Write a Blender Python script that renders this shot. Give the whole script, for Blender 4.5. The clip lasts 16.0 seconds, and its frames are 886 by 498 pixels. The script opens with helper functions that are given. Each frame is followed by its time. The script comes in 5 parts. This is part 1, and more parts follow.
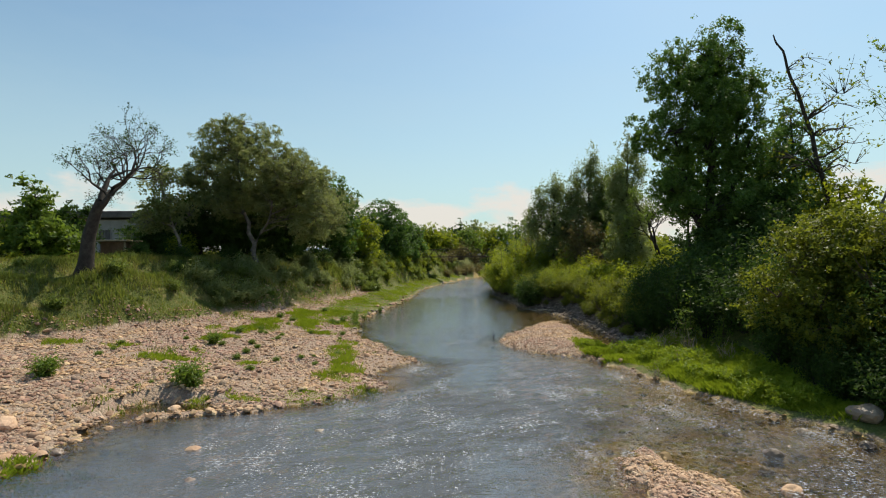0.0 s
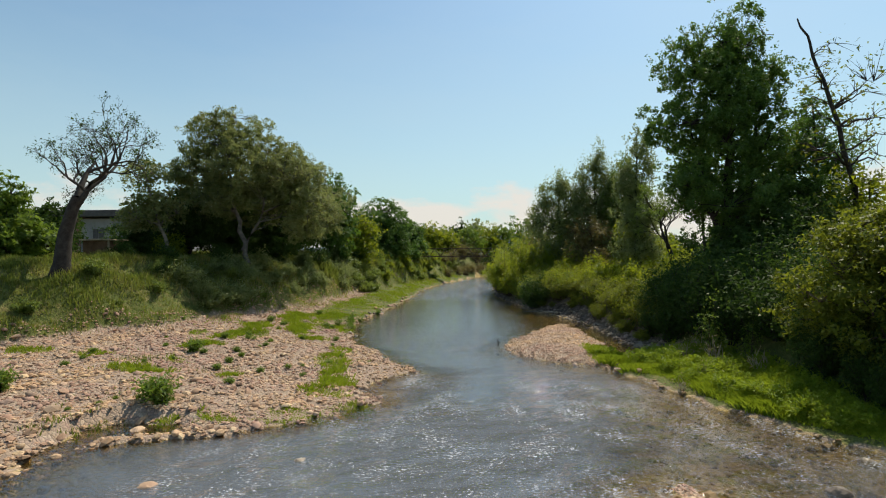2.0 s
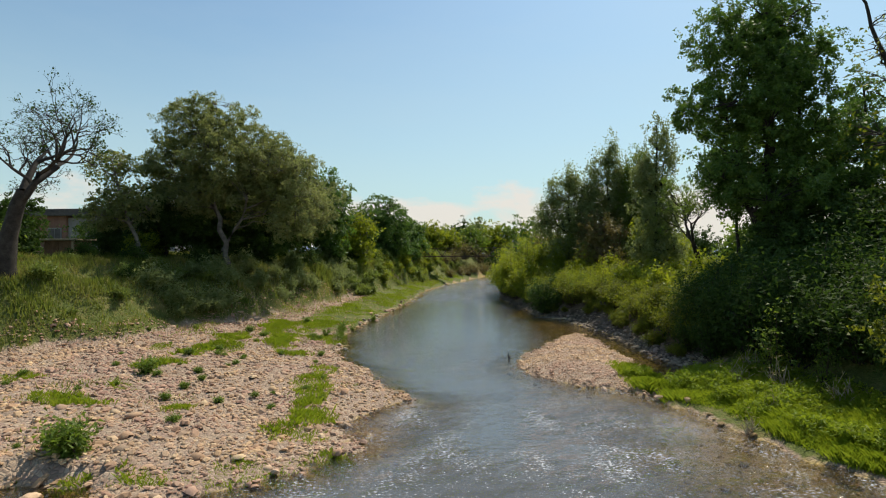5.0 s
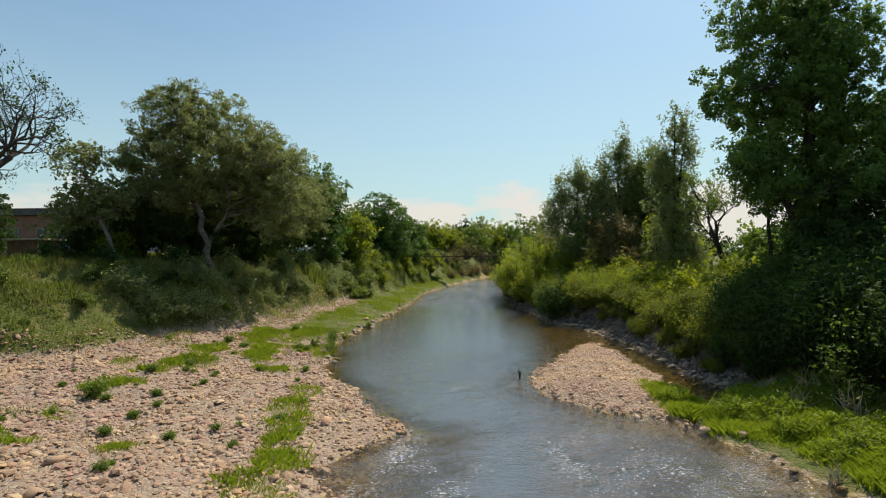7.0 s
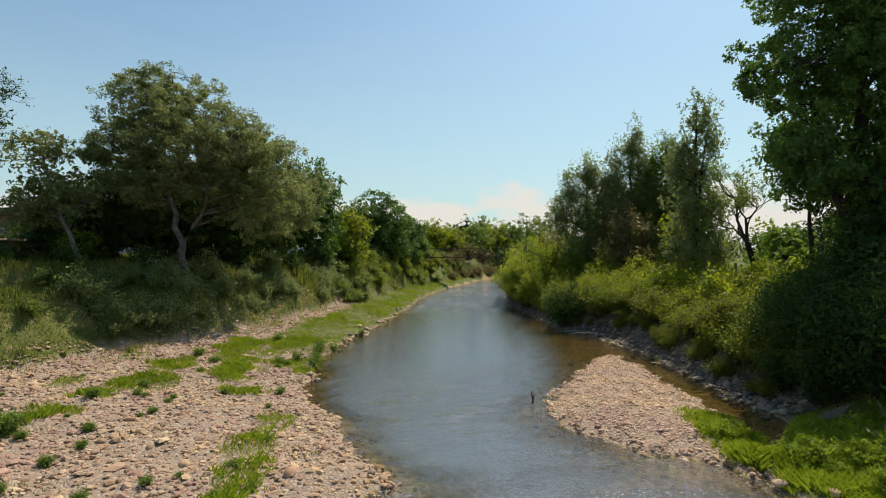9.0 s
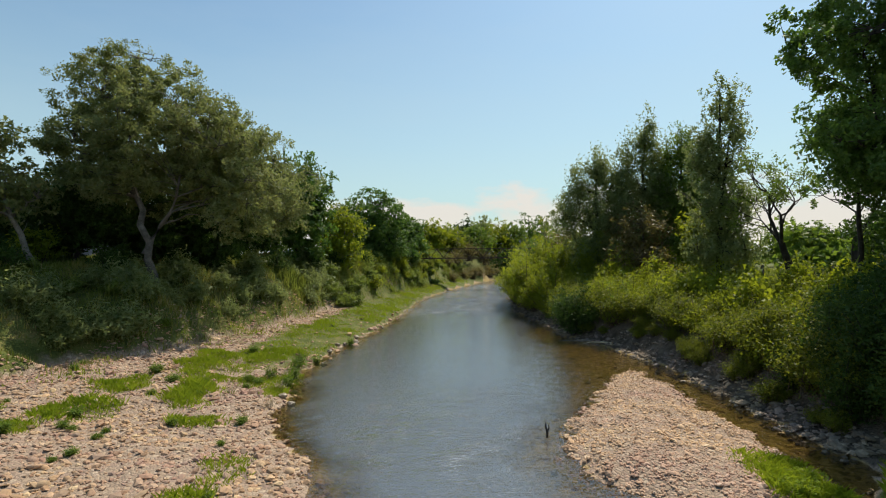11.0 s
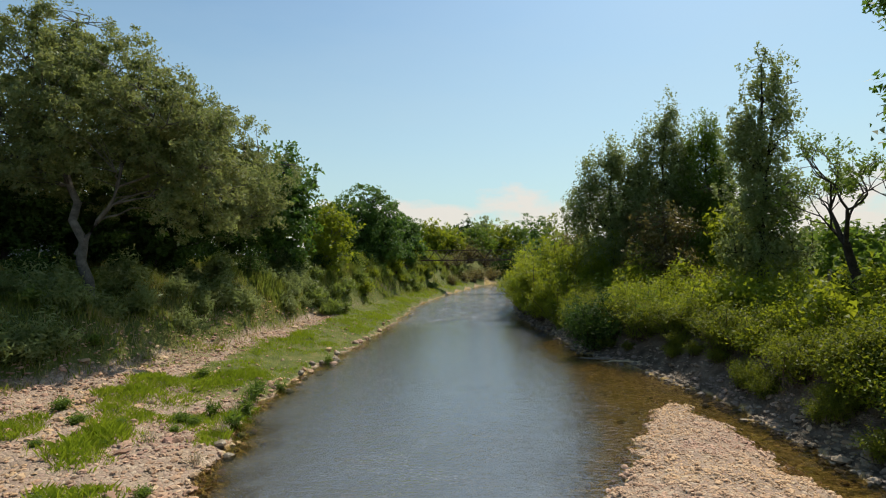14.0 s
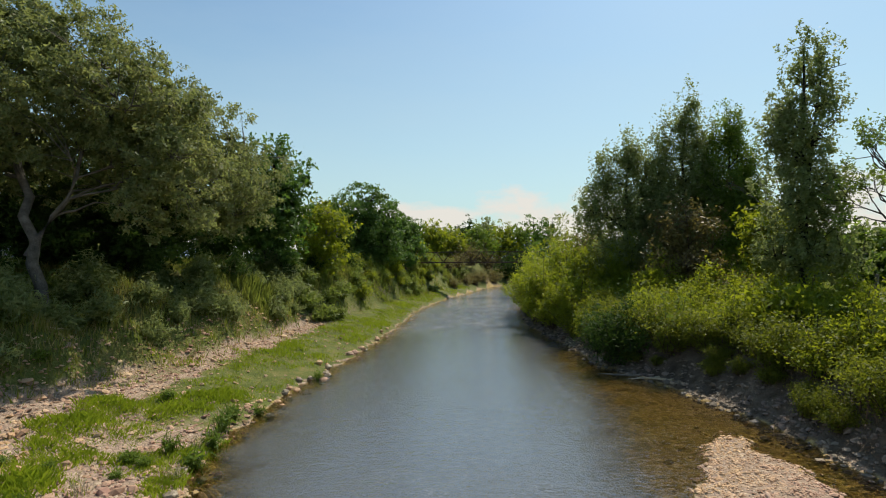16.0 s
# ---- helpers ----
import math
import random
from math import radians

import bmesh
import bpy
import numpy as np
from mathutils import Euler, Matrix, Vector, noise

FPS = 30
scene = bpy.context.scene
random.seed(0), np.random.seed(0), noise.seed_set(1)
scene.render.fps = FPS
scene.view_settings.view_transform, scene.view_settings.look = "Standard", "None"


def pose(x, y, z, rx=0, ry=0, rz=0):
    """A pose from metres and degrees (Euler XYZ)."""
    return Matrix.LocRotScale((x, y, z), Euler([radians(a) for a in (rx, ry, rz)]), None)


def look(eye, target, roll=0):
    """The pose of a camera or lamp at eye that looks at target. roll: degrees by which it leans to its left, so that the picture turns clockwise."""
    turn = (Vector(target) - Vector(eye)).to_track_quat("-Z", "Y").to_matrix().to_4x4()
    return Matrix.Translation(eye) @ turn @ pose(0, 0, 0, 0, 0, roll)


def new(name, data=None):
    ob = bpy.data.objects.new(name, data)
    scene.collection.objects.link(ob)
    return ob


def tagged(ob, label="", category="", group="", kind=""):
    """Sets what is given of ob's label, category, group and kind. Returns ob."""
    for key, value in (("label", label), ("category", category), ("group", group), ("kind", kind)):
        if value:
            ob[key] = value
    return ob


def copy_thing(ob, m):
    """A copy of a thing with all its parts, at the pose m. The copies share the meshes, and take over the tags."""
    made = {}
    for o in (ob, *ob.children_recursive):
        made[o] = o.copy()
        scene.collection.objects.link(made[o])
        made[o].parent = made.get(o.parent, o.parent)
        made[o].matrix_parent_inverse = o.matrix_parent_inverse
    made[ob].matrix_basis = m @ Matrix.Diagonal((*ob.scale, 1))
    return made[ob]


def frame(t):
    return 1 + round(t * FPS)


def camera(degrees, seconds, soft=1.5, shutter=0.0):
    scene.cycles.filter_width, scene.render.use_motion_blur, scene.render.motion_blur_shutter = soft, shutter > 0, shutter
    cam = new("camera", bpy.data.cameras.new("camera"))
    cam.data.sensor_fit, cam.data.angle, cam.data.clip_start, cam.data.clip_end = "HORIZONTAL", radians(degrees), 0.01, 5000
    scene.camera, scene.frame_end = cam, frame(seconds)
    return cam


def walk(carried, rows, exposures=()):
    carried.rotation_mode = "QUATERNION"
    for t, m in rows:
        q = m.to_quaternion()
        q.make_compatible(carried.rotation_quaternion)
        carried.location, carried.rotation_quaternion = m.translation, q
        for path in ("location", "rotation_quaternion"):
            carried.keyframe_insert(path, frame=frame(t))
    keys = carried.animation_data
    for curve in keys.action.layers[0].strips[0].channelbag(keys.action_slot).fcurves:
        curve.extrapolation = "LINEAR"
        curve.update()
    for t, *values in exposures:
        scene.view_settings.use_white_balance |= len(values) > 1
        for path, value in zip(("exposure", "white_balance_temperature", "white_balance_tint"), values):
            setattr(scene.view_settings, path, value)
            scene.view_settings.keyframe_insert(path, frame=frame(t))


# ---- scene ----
cam = camera(79.2, 16.0, soft=1.1)
# seconds, x, y, z, yaw, pitch, roll
ROWS = [
    (0.0, 0.532, 3.391, 3.502, 1.508, 0.67, 0.293),
    (0.5, 0.517, 3.704, 3.502, 1.526, 0.65, 0.302),
    (1.0, 0.508, 4.078, 3.504, 1.548, 0.631, 0.314),
    (1.5, 0.5, 4.49, 3.51, 1.572, 0.613, 0.326),
    (2.0, 0.493, 4.926, 3.519, 1.598, 0.596, 0.34),
    (2.5, 0.485, 5.379, 3.529, 1.626, 0.58, 0.354),
    (3.0, 0.475, 5.844, 3.54, 1.655, 0.565, 0.369),
    (3.5, 0.463, 6.322, 3.553, 1.686, 0.552, 0.384),
    (4.0, 0.45, 6.812, 3.566, 1.717, 0.54, 0.399),
    (4.5, 0.434, 7.317, 3.58, 1.75, 0.53, 0.414),
    (5.0, 0.417, 7.838, 3.593, 1.782, 0.521, 0.43),
    (5.5, 0.4, 8.375, 3.606, 1.815, 0.515, 0.444),
    (6.0, 0.382, 8.93, 3.619, 1.848, 0.51, 0.458),
    (6.5, 0.365, 9.501, 3.63, 1.88, 0.507, 0.472),
    (7.0, 0.35, 10.086, 3.641, 1.912, 0.507, 0.484),
    (7.5, 0.337, 10.682, 3.651, 1.943, 0.509, 0.495),
    (8.0, 0.328, 11.287, 3.66, 1.974, 0.513, 0.504),
    (8.5, 0.322, 11.896, 3.667, 2.002, 0.52, 0.512),
    (9.0, 0.321, 12.507, 3.673, 2.03, 0.53, 0.519),
    (9.5, 0.324, 13.116, 3.678, 2.055, 0.542, 0.523),
    (10.0, 0.332, 13.72, 3.681, 2.079, 0.557, 0.525),
    (10.5, 0.345, 14.317, 3.684, 2.1, 0.574, 0.524),
    (11.0, 0.36, 14.906, 3.686, 2.12, 0.595, 0.521),
    (11.5, 0.378, 15.488, 3.687, 2.137, 0.619, 0.515),
    (12.0, 0.397, 16.063, 3.687, 2.151, 0.646, 0.506),
    (12.5, 0.415, 16.633, 3.687, 2.162, 0.675, 0.494),
    (13.0, 0.428, 17.2, 3.686, 2.17, 0.709, 0.478),
    (13.5, 0.434, 17.767, 3.686, 2.175, 0.745, 0.459),
    (14.0, 0.428, 18.334, 3.687, 2.177, 0.785, 0.436),
    (14.5, 0.406, 18.899, 3.689, 2.175, 0.828, 0.409),
    (15.0, 0.362, 19.456, 3.692, 2.17, 0.875, 0.377),
    (15.5, 0.29, 19.996, 3.696, 2.161, 0.925, 0.341),
    (16.0, 0.182, 20.5, 3.704, 2.148, 0.979, 0.301),
]
walk(cam, [(t, pose(x, y, z, 90 + pitch, roll, yaw)) for t, x, y, z, yaw, pitch, roll in ROWS], [(0, 0.0, 6850, 10), (16, 0.0, 6850, 10)])

# ---- world and light ----
SUN_EL, SUN_AZ = radians(56), radians(30)
sun_way = Vector((math.sin(SUN_AZ) * math.cos(SUN_EL), math.cos(SUN_AZ) * math.cos(SUN_EL), math.sin(SUN_EL)))
sun_data = bpy.data.lights.new("sun", "SUN")
sun_data.energy, sun_data.angle, sun_data.color = 5.0, radians(0.5), (1.0, 0.93, 0.80)
sun = new("sun", sun_data)
sun.matrix_world = look(sun_way * 60, (0, 0, 0))
scene.view_settings.exposure = 0.0

world = bpy.data.worlds.new("sky")
scene.world = world
world.use_nodes = True
wn, wl = world.node_tree.nodes, world.node_tree.links
wn.clear()
sky = wn.new("ShaderNodeTexSky")
sky.sky_type, sky.sun_disc = "NISHITA", False
sky.sun_elevation, sky.sun_rotation = SUN_EL, SUN_AZ
sky.air_density, sky.dust_density, sky.ozone_density = 1.0, 1.2, 1.6


class Nodes:
    """Short calls for building a node tree."""

    def __init__(self, tree):
        self.n, self.l = tree.nodes, tree.links

    def put(self, kind, **inputs):
        node = self.n.new(kind)
        for key, value in inputs.items():
            self.plug(node, key.replace("_", " "), value)
        return node

    def plug(self, node, key, value):
        socket = node.inputs[int(key)] if key.isdigit() else node.inputs[key]
        if isinstance(value, bpy.types.NodeSocket):
            self.l.new(value, socket)
        else:
            socket.default_value = value

    def maths(self, op, a, b=0.0, clamp=False):
        node = self.n.new("ShaderNodeMath")
        node.operation, node.use_clamp = op, clamp
        self.plug(node, "0", a), self.plug(node, "1", b)
        return node.outputs[0]

    def blend(self, fac, a, b, kind="MIX"):
        node = self.n.new("ShaderNodeMix")
        node.data_type, node.blend_type = "RGBA", kind
        for i, v in ((0, fac), (6, a), (7, b)):
            self.plug(node, str(i), v)
        return node.outputs[2]

    def ramp(self, fac, stops, interpolation="LINEAR"):
        node = self.n.new("ShaderNodeValToRGB")
        node.color_ramp.interpolation = interpolation
        while len(node.color_ramp.elements) < len(stops):
            node.color_ramp.elements.new(0.5)
        for e, (p, c) in zip(node.color_ramp.elements, stops):
            e.position, e.color = p, (*c, 1) if len(c) == 3 else c
        self.plug(node, "0", fac)
        return node.outputs[0]

    def spread(self, value, lo, hi, to_lo=0.0, to_hi=1.0):
        node = self.n.new("ShaderNodeMapRange")
        node.clamp = True
        for i, v in enumerate((value, lo, hi, to_lo, to_hi)):
            self.plug(node, str(i), v)
        return node.outputs[0]

    def noise(self, vector, scale, detail=3.0, rough=0.55, out="Fac"):
        node = self.n.new("ShaderNodeTexNoise")
        self.plug(node, "Vector", vector), self.plug(node, "Scale", scale)
        self.plug(node, "Detail", detail), self.plug(node, "Roughness", rough)
        return node.outputs[out]

    def scaled(self, vector, by, shift=(0, 0, 0)):
        node = self.n.new("ShaderNodeMapping")
        self.plug(node, "Vector", vector), self.plug(node, "Scale", by), self.plug(node, "Location", shift)
        return node.outputs[0]

    def bump(self, height, strength, distance=0.02):
        node = self.n.new("ShaderNodeBump")
        self.plug(node, "Height", height), self.plug(node, "Strength", strength), self.plug(node, "Distance", distance)
        return node.outputs[0]


w = Nodes(world.node_tree)
way = w.put("ShaderNodeTexCoord").outputs["Generated"]
parts_of_way = w.put("ShaderNodeSeparateXYZ", Vector=way)
height = parts_of_way.outputs["Z"]
puffs = w.noise(w.scaled(way, (4.0, 4.0, 9.0), (0.35, 0.2, 0.1)), 1.6, 7.0, 0.58)
low = w.spread(height, 0.07, 0.19, 0.22, -0.28)
cloud = w.spread(w.maths("ADD", puffs, low), 0.53, 0.67)
cloud = w.maths("MULTIPLY", cloud, w.spread(height, -0.02, 0.02))
veil = w.spread(w.noise(w.scaled(way, (1.0, 1.6, 4.0)), 1.5, 6.0, 0.62), 0.38, 0.78, 0.0, 0.16)
sky_colour = w.blend(1.0, sky.outputs[0], (0.80, 1.04, 1.08, 1), "MULTIPLY")
sky_colour = w.blend(veil, sky_colour, (4.6, 5.5, 6.1, 1))
sky_colour = w.blend(w.spread(height, 0.0, 0.45, 0.75, 0.0), sky_colour, (4.25, 5.65, 5.75, 1))
sky_colour = w.blend(w.maths("MULTIPLY", cloud, 0.8), sky_colour, (6.5, 6.05, 5.7, 1))
glow = w.put("ShaderNodeBackground", Color=sky_colour, Strength=0.128)
w.l.new(glow.outputs[0], w.put("ShaderNodeOutputWorld").inputs[0])


# ---- materials ----
def material(name):
    m = bpy.data.materials.new(name)
    m.use_nodes = True
    m.node_tree.nodes.clear()
    k = Nodes(m.node_tree)
    out = k.put("ShaderNodeOutputMaterial")
    return m, k, out


def surface(name, colours, scale, rough=0.85, bump=0.4, distance=0.02, spec=0.3, fine=6.0):
    """A rough solid: colours along coarse and fine noise, with relief."""
    m, k, out = material(name)
    at = k.put("ShaderNodeTexCoord").outputs["Object"]
    coarse, grain = k.noise(at, scale, 5.0, 0.6), k.noise(at, scale * fine, 4.0, 0.65)
    mixed = k.maths("ADD", k.maths("MULTIPLY", coarse, 0.65), k.maths("MULTIPLY", grain, 0.35))
    n = len(colours) - 1
    colour = k.ramp(mixed, [(0.34 + 0.32 * i / n, c) for i, c in enumerate(colours)])
    p = k.put("ShaderNodeBsdfPrincipled", Base_Color=colour, Roughness=rough, Normal=k.bump(mixed, bump, distance))
    p.inputs["Specular IOR Level"].default_value = spec
    k.l.new(p.outputs[0], out.inputs[0])
    return m


def leafy(name, colours, through_colour, share=0.38, rough=0.52, spec=0.25, patchy=0.4, patch_size=0.9):
    """Leaves or blades: a tint of its own for each, and light that passes through."""
    m, k, out = material(name)
    chance = k.put("ShaderNodeNewGeometry").outputs["Random Per Island"]
    at = k.put("ShaderNodeTexCoord").outputs["Object"]
    patch = k.spread(k.noise(at, patch_size, 4.0), 0.3, 0.7)
    f = k.maths("ADD", k.maths("MULTIPLY", chance, 1.0 - patchy), k.maths("MULTIPLY", patch, patchy))
    n = len(colours) - 1
    colour = k.ramp(f, [(0.15 + 0.7 * i / n, c) for i, c in enumerate(colours)])
    p = k.put("ShaderNodeBsdfPrincipled", Base_Color=colour, Roughness=rough)
    p.inputs["Specular IOR Level"].default_value = spec
    glow_through = k.put("ShaderNodeBsdfTranslucent", Color=k.blend(0.55, colour, (*through_colour, 1)))
    mix = k.put("ShaderNodeMixShader", **{"0": share, "1": p.outputs[0], "2": glow_through.outputs[0]})
    k.l.new(mix.outputs[0], out.inputs[0])
    return m


def stony(name, colours, rough=0.8, per_object=False):
    m, k, out = material(name)
    if per_object:
        chance = k.put("ShaderNodeObjectInfo").outputs["Random"]
    else:
        chance = k.put("ShaderNodeNewGeometry").outputs["Random Per Island"]
    at = k.put("ShaderNodeTexCoord").outputs["Object"]
    grain = k.noise(at, 34.0, 4.0, 0.7)
    n = len(colours) - 1
    colour = k.ramp(chance, [(i / n, c) for i, c in enumerate(colours)])
    place = k.put("ShaderNodeNewGeometry").outputs["Position"]
    region = k.noise(place, 0.45, 3.0, 0.5)
    colour = k.blend(1.0, colour, k.ramp(region, [(0.38, (1.0, 0.88, 0.87)), (0.5, (1.06, 0.99, 0.88)), (0.62, (1.2, 1.1, 0.87))]), "MULTIPLY")
    colour = k.blend(k.spread(grain, 0.4, 0.75, 0.0, 0.35), colour, (0.17, 0.13, 0.09, 1))
    p = k.put("ShaderNodeBsdfPrincipled", Base_Color=colour, Roughness=rough, Normal=k.bump(grain, 0.35, 0.01))
    p.inputs["Specular IOR Level"].default_value = 0.25
    k.l.new(p.outputs[0], out.inputs[0])
    return m


STONE_TINTS = [(0.25, 0.165, 0.115), (0.41, 0.285, 0.195), (0.34, 0.215, 0.165), (0.48, 0.35, 0.24), (0.26, 0.20, 0.16), (0.43, 0.29, 0.215), (0.56, 0.44, 0.31)]
PALE_TINTS = [(0.38, 0.25, 0.17), (0.52, 0.37, 0.265), (0.45, 0.315, 0.225), (0.58, 0.43, 0.32), (0.48, 0.33, 0.24), (0.62, 0.50, 0.39)]
GREY_TINTS = [(0.10, 0.088, 0.075), (0.23, 0.20, 0.175), (0.16, 0.14, 0.12), (0.34, 0.30, 0.265)]
stone_mat = stony("bar_stones", STONE_TINTS)
stone_single = stony("loose_stone", STONE_TINTS, per_object=True)
pale_mat = stony("island_stones", PALE_TINTS)
pale_single = stony("pale_stone", PALE_TINTS, per_object=True)
grey_mat = stony("bank_stones", GREY_TINTS)
bed_mat = stony("bed_stones", [(0.20, 0.14, 0.06), (0.30, 0.21, 0.09), (0.14, 0.10, 0.05), (0.38, 0.28, 0.14)])
wet_single = stony("wet_stone", [(0.10, 0.09, 0.08), (0.20, 0.17, 0.14), (0.30, 0.26, 0.21), (0.14, 0.12, 0.10)], rough=0.35, per_object=True)

bark_dark = surface("dark_bark", [(0.013, 0.011, 0.009), (0.034, 0.029, 0.024), (0.062, 0.054, 0.044)], 5.0, bump=0.8)
bark_grey = surface("grey_bark", [(0.07, 0.062, 0.052), (0.16, 0.145, 0.12), (0.26, 0.24, 0.205)], 4.0, bump=0.7)
bark_brown = surface("brown_twigs", [(0.035, 0.024, 0.016), (0.085, 0.06, 0.042), (0.13, 0.10, 0.07)], 6.0, bump=0.5)
bark_mid = surface("mid_grey_bark", [(0.045, 0.04, 0.032), (0.10, 0.09, 0.074), (0.17, 0.155, 0.13)], 4.0, bump=0.7)
dry_stem = surface("dry_stalk", [(0.25, 0.20, 0.13), (0.42, 0.35, 0.24), (0.55, 0.48, 0.34)], 8.0, bump=0.3)
rust = surface("rusty_steel", [(0.03, 0.022, 0.018), (0.07, 0.045, 0.033), (0.11, 0.07, 0.05)], 3.0, 0.7, 0.3)
shed_wall = surface("brown_planks", [(0.10, 0.055, 0.032), (0.17, 0.095, 0.055), (0.22, 0.13, 0.08)], 3.0, bump=0.4)
shed_roof = surface("weathered_roof_sheet", [(0.22, 0.17, 0.11), (0.33, 0.27, 0.18), (0.42, 0.35, 0.24)], 2.0, bump=0.3)
brick_wall = surface("reddish_brick_wall", [(0.13, 0.065, 0.05), (0.19, 0.10, 0.078), (0.24, 0.14, 0.11)], 0.8, bump=0.2)
plaster = surface("greyish_plaster", [(0.17, 0.165, 0.17), (0.22, 0.215, 0.22), (0.27, 0.265, 0.27)], 0.5, bump=0.1)
roof_edge = surface("dark_roof", [(0.05, 0.045, 0.05), (0.085, 0.078, 0.08), (0.12, 0.11, 0.11)], 0.7, bump=0.2)
concrete = surface("concrete", [(0.22, 0.21, 0.19), (0.32, 0.30, 0.27), (0.40, 0.38, 0.34)], 2.0, bump=0.3)
# the blue of distant haze is put into the hills' base colour
hill_mat = surface("hazy_far_hills", [(0.10, 0.15, 0.22), (0.14, 0.19, 0.26), (0.17, 0.22, 0.29)], 0.004, bump=0.0)

silver_leaf = leafy("silver_green_leaves", [(0.08, 0.112, 0.042), (0.14, 0.178, 0.068), (0.21, 0.24, 0.105), (0.18, 0.165, 0.06)], (0.34, 0.38, 0.09), 0.5)
# dark green, deepened so that the shade under the trees is in the colour
dark_shaded_leaf = leafy("dark_green_shaded_leaves", [(0.02, 0.042, 0.010), (0.036, 0.07, 0.014), (0.058, 0.10, 0.02)], (0.11, 0.20, 0.025), 0.3, 0.65, 0.12)
poplar_leaf = leafy("poplar_leaves", [(0.04, 0.085, 0.018), (0.075, 0.14, 0.026), (0.11, 0.19, 0.036)], (0.20, 0.36, 0.04), 0.36)
mid_leaf = leafy("green_leaves", [(0.06, 0.11, 0.018), (0.105, 0.165, 0.026), (0.15, 0.215, 0.035)], (0.30, 0.43, 0.04), 0.45)
olive_leaf = leafy("olive_green_leaves", [(0.06, 0.088, 0.01), (0.10, 0.13, 0.014), (0.155, 0.175, 0.021)], (0.34, 0.38, 0.025), 0.46)
lime_leaf = leafy("yellow_green_leaves", [(0.085, 0.135, 0.011), (0.135, 0.19, 0.014), (0.21, 0.25, 0.022)], (0.46, 0.50, 0.025), 0.52)
brown_leaf = leafy("brownish_leaves", [(0.09, 0.085, 0.025), (0.145, 0.12, 0.038), (0.20, 0.145, 0.055)], (0.28, 0.23, 0.05), 0.36)
grey_leaf = leafy("greyish_willow_leaves", [(0.10, 0.14, 0.05), (0.16, 0.205, 0.075), (0.25, 0.285, 0.13)], (0.38, 0.44, 0.12), 0.5)
meadow_blade = leafy("meadow_grass", [(0.058, 0.095, 0.016), (0.098, 0.136, 0.024), (0.16, 0.175, 0.038), (0.30, 0.235, 0.085)], (0.34, 0.40, 0.06), 0.48, 0.6, 0.2, 0.62, 0.45)
bright_blade = leafy("fresh_grass", [(0.125, 0.195, 0.014), (0.195, 0.275, 0.02), (0.28, 0.325, 0.035)], (0.43, 0.52, 0.03), 0.45, 0.55, 0.2, 0.5, 0.7)
weed_leaf = leafy("weed_leaves", [(0.085, 0.13, 0.03), (0.14, 0.19, 0.042), (0.20, 0.24, 0.06)], (0.34, 0.42, 0.06), 0.45)
straw_blade = leafy("dry_grass", [(0.28, 0.23, 0.10), (0.40, 0.33, 0.16), (0.22, 0.20, 0.07)], (0.4, 0.33, 0.12), 0.4, 0.7, 0.15)


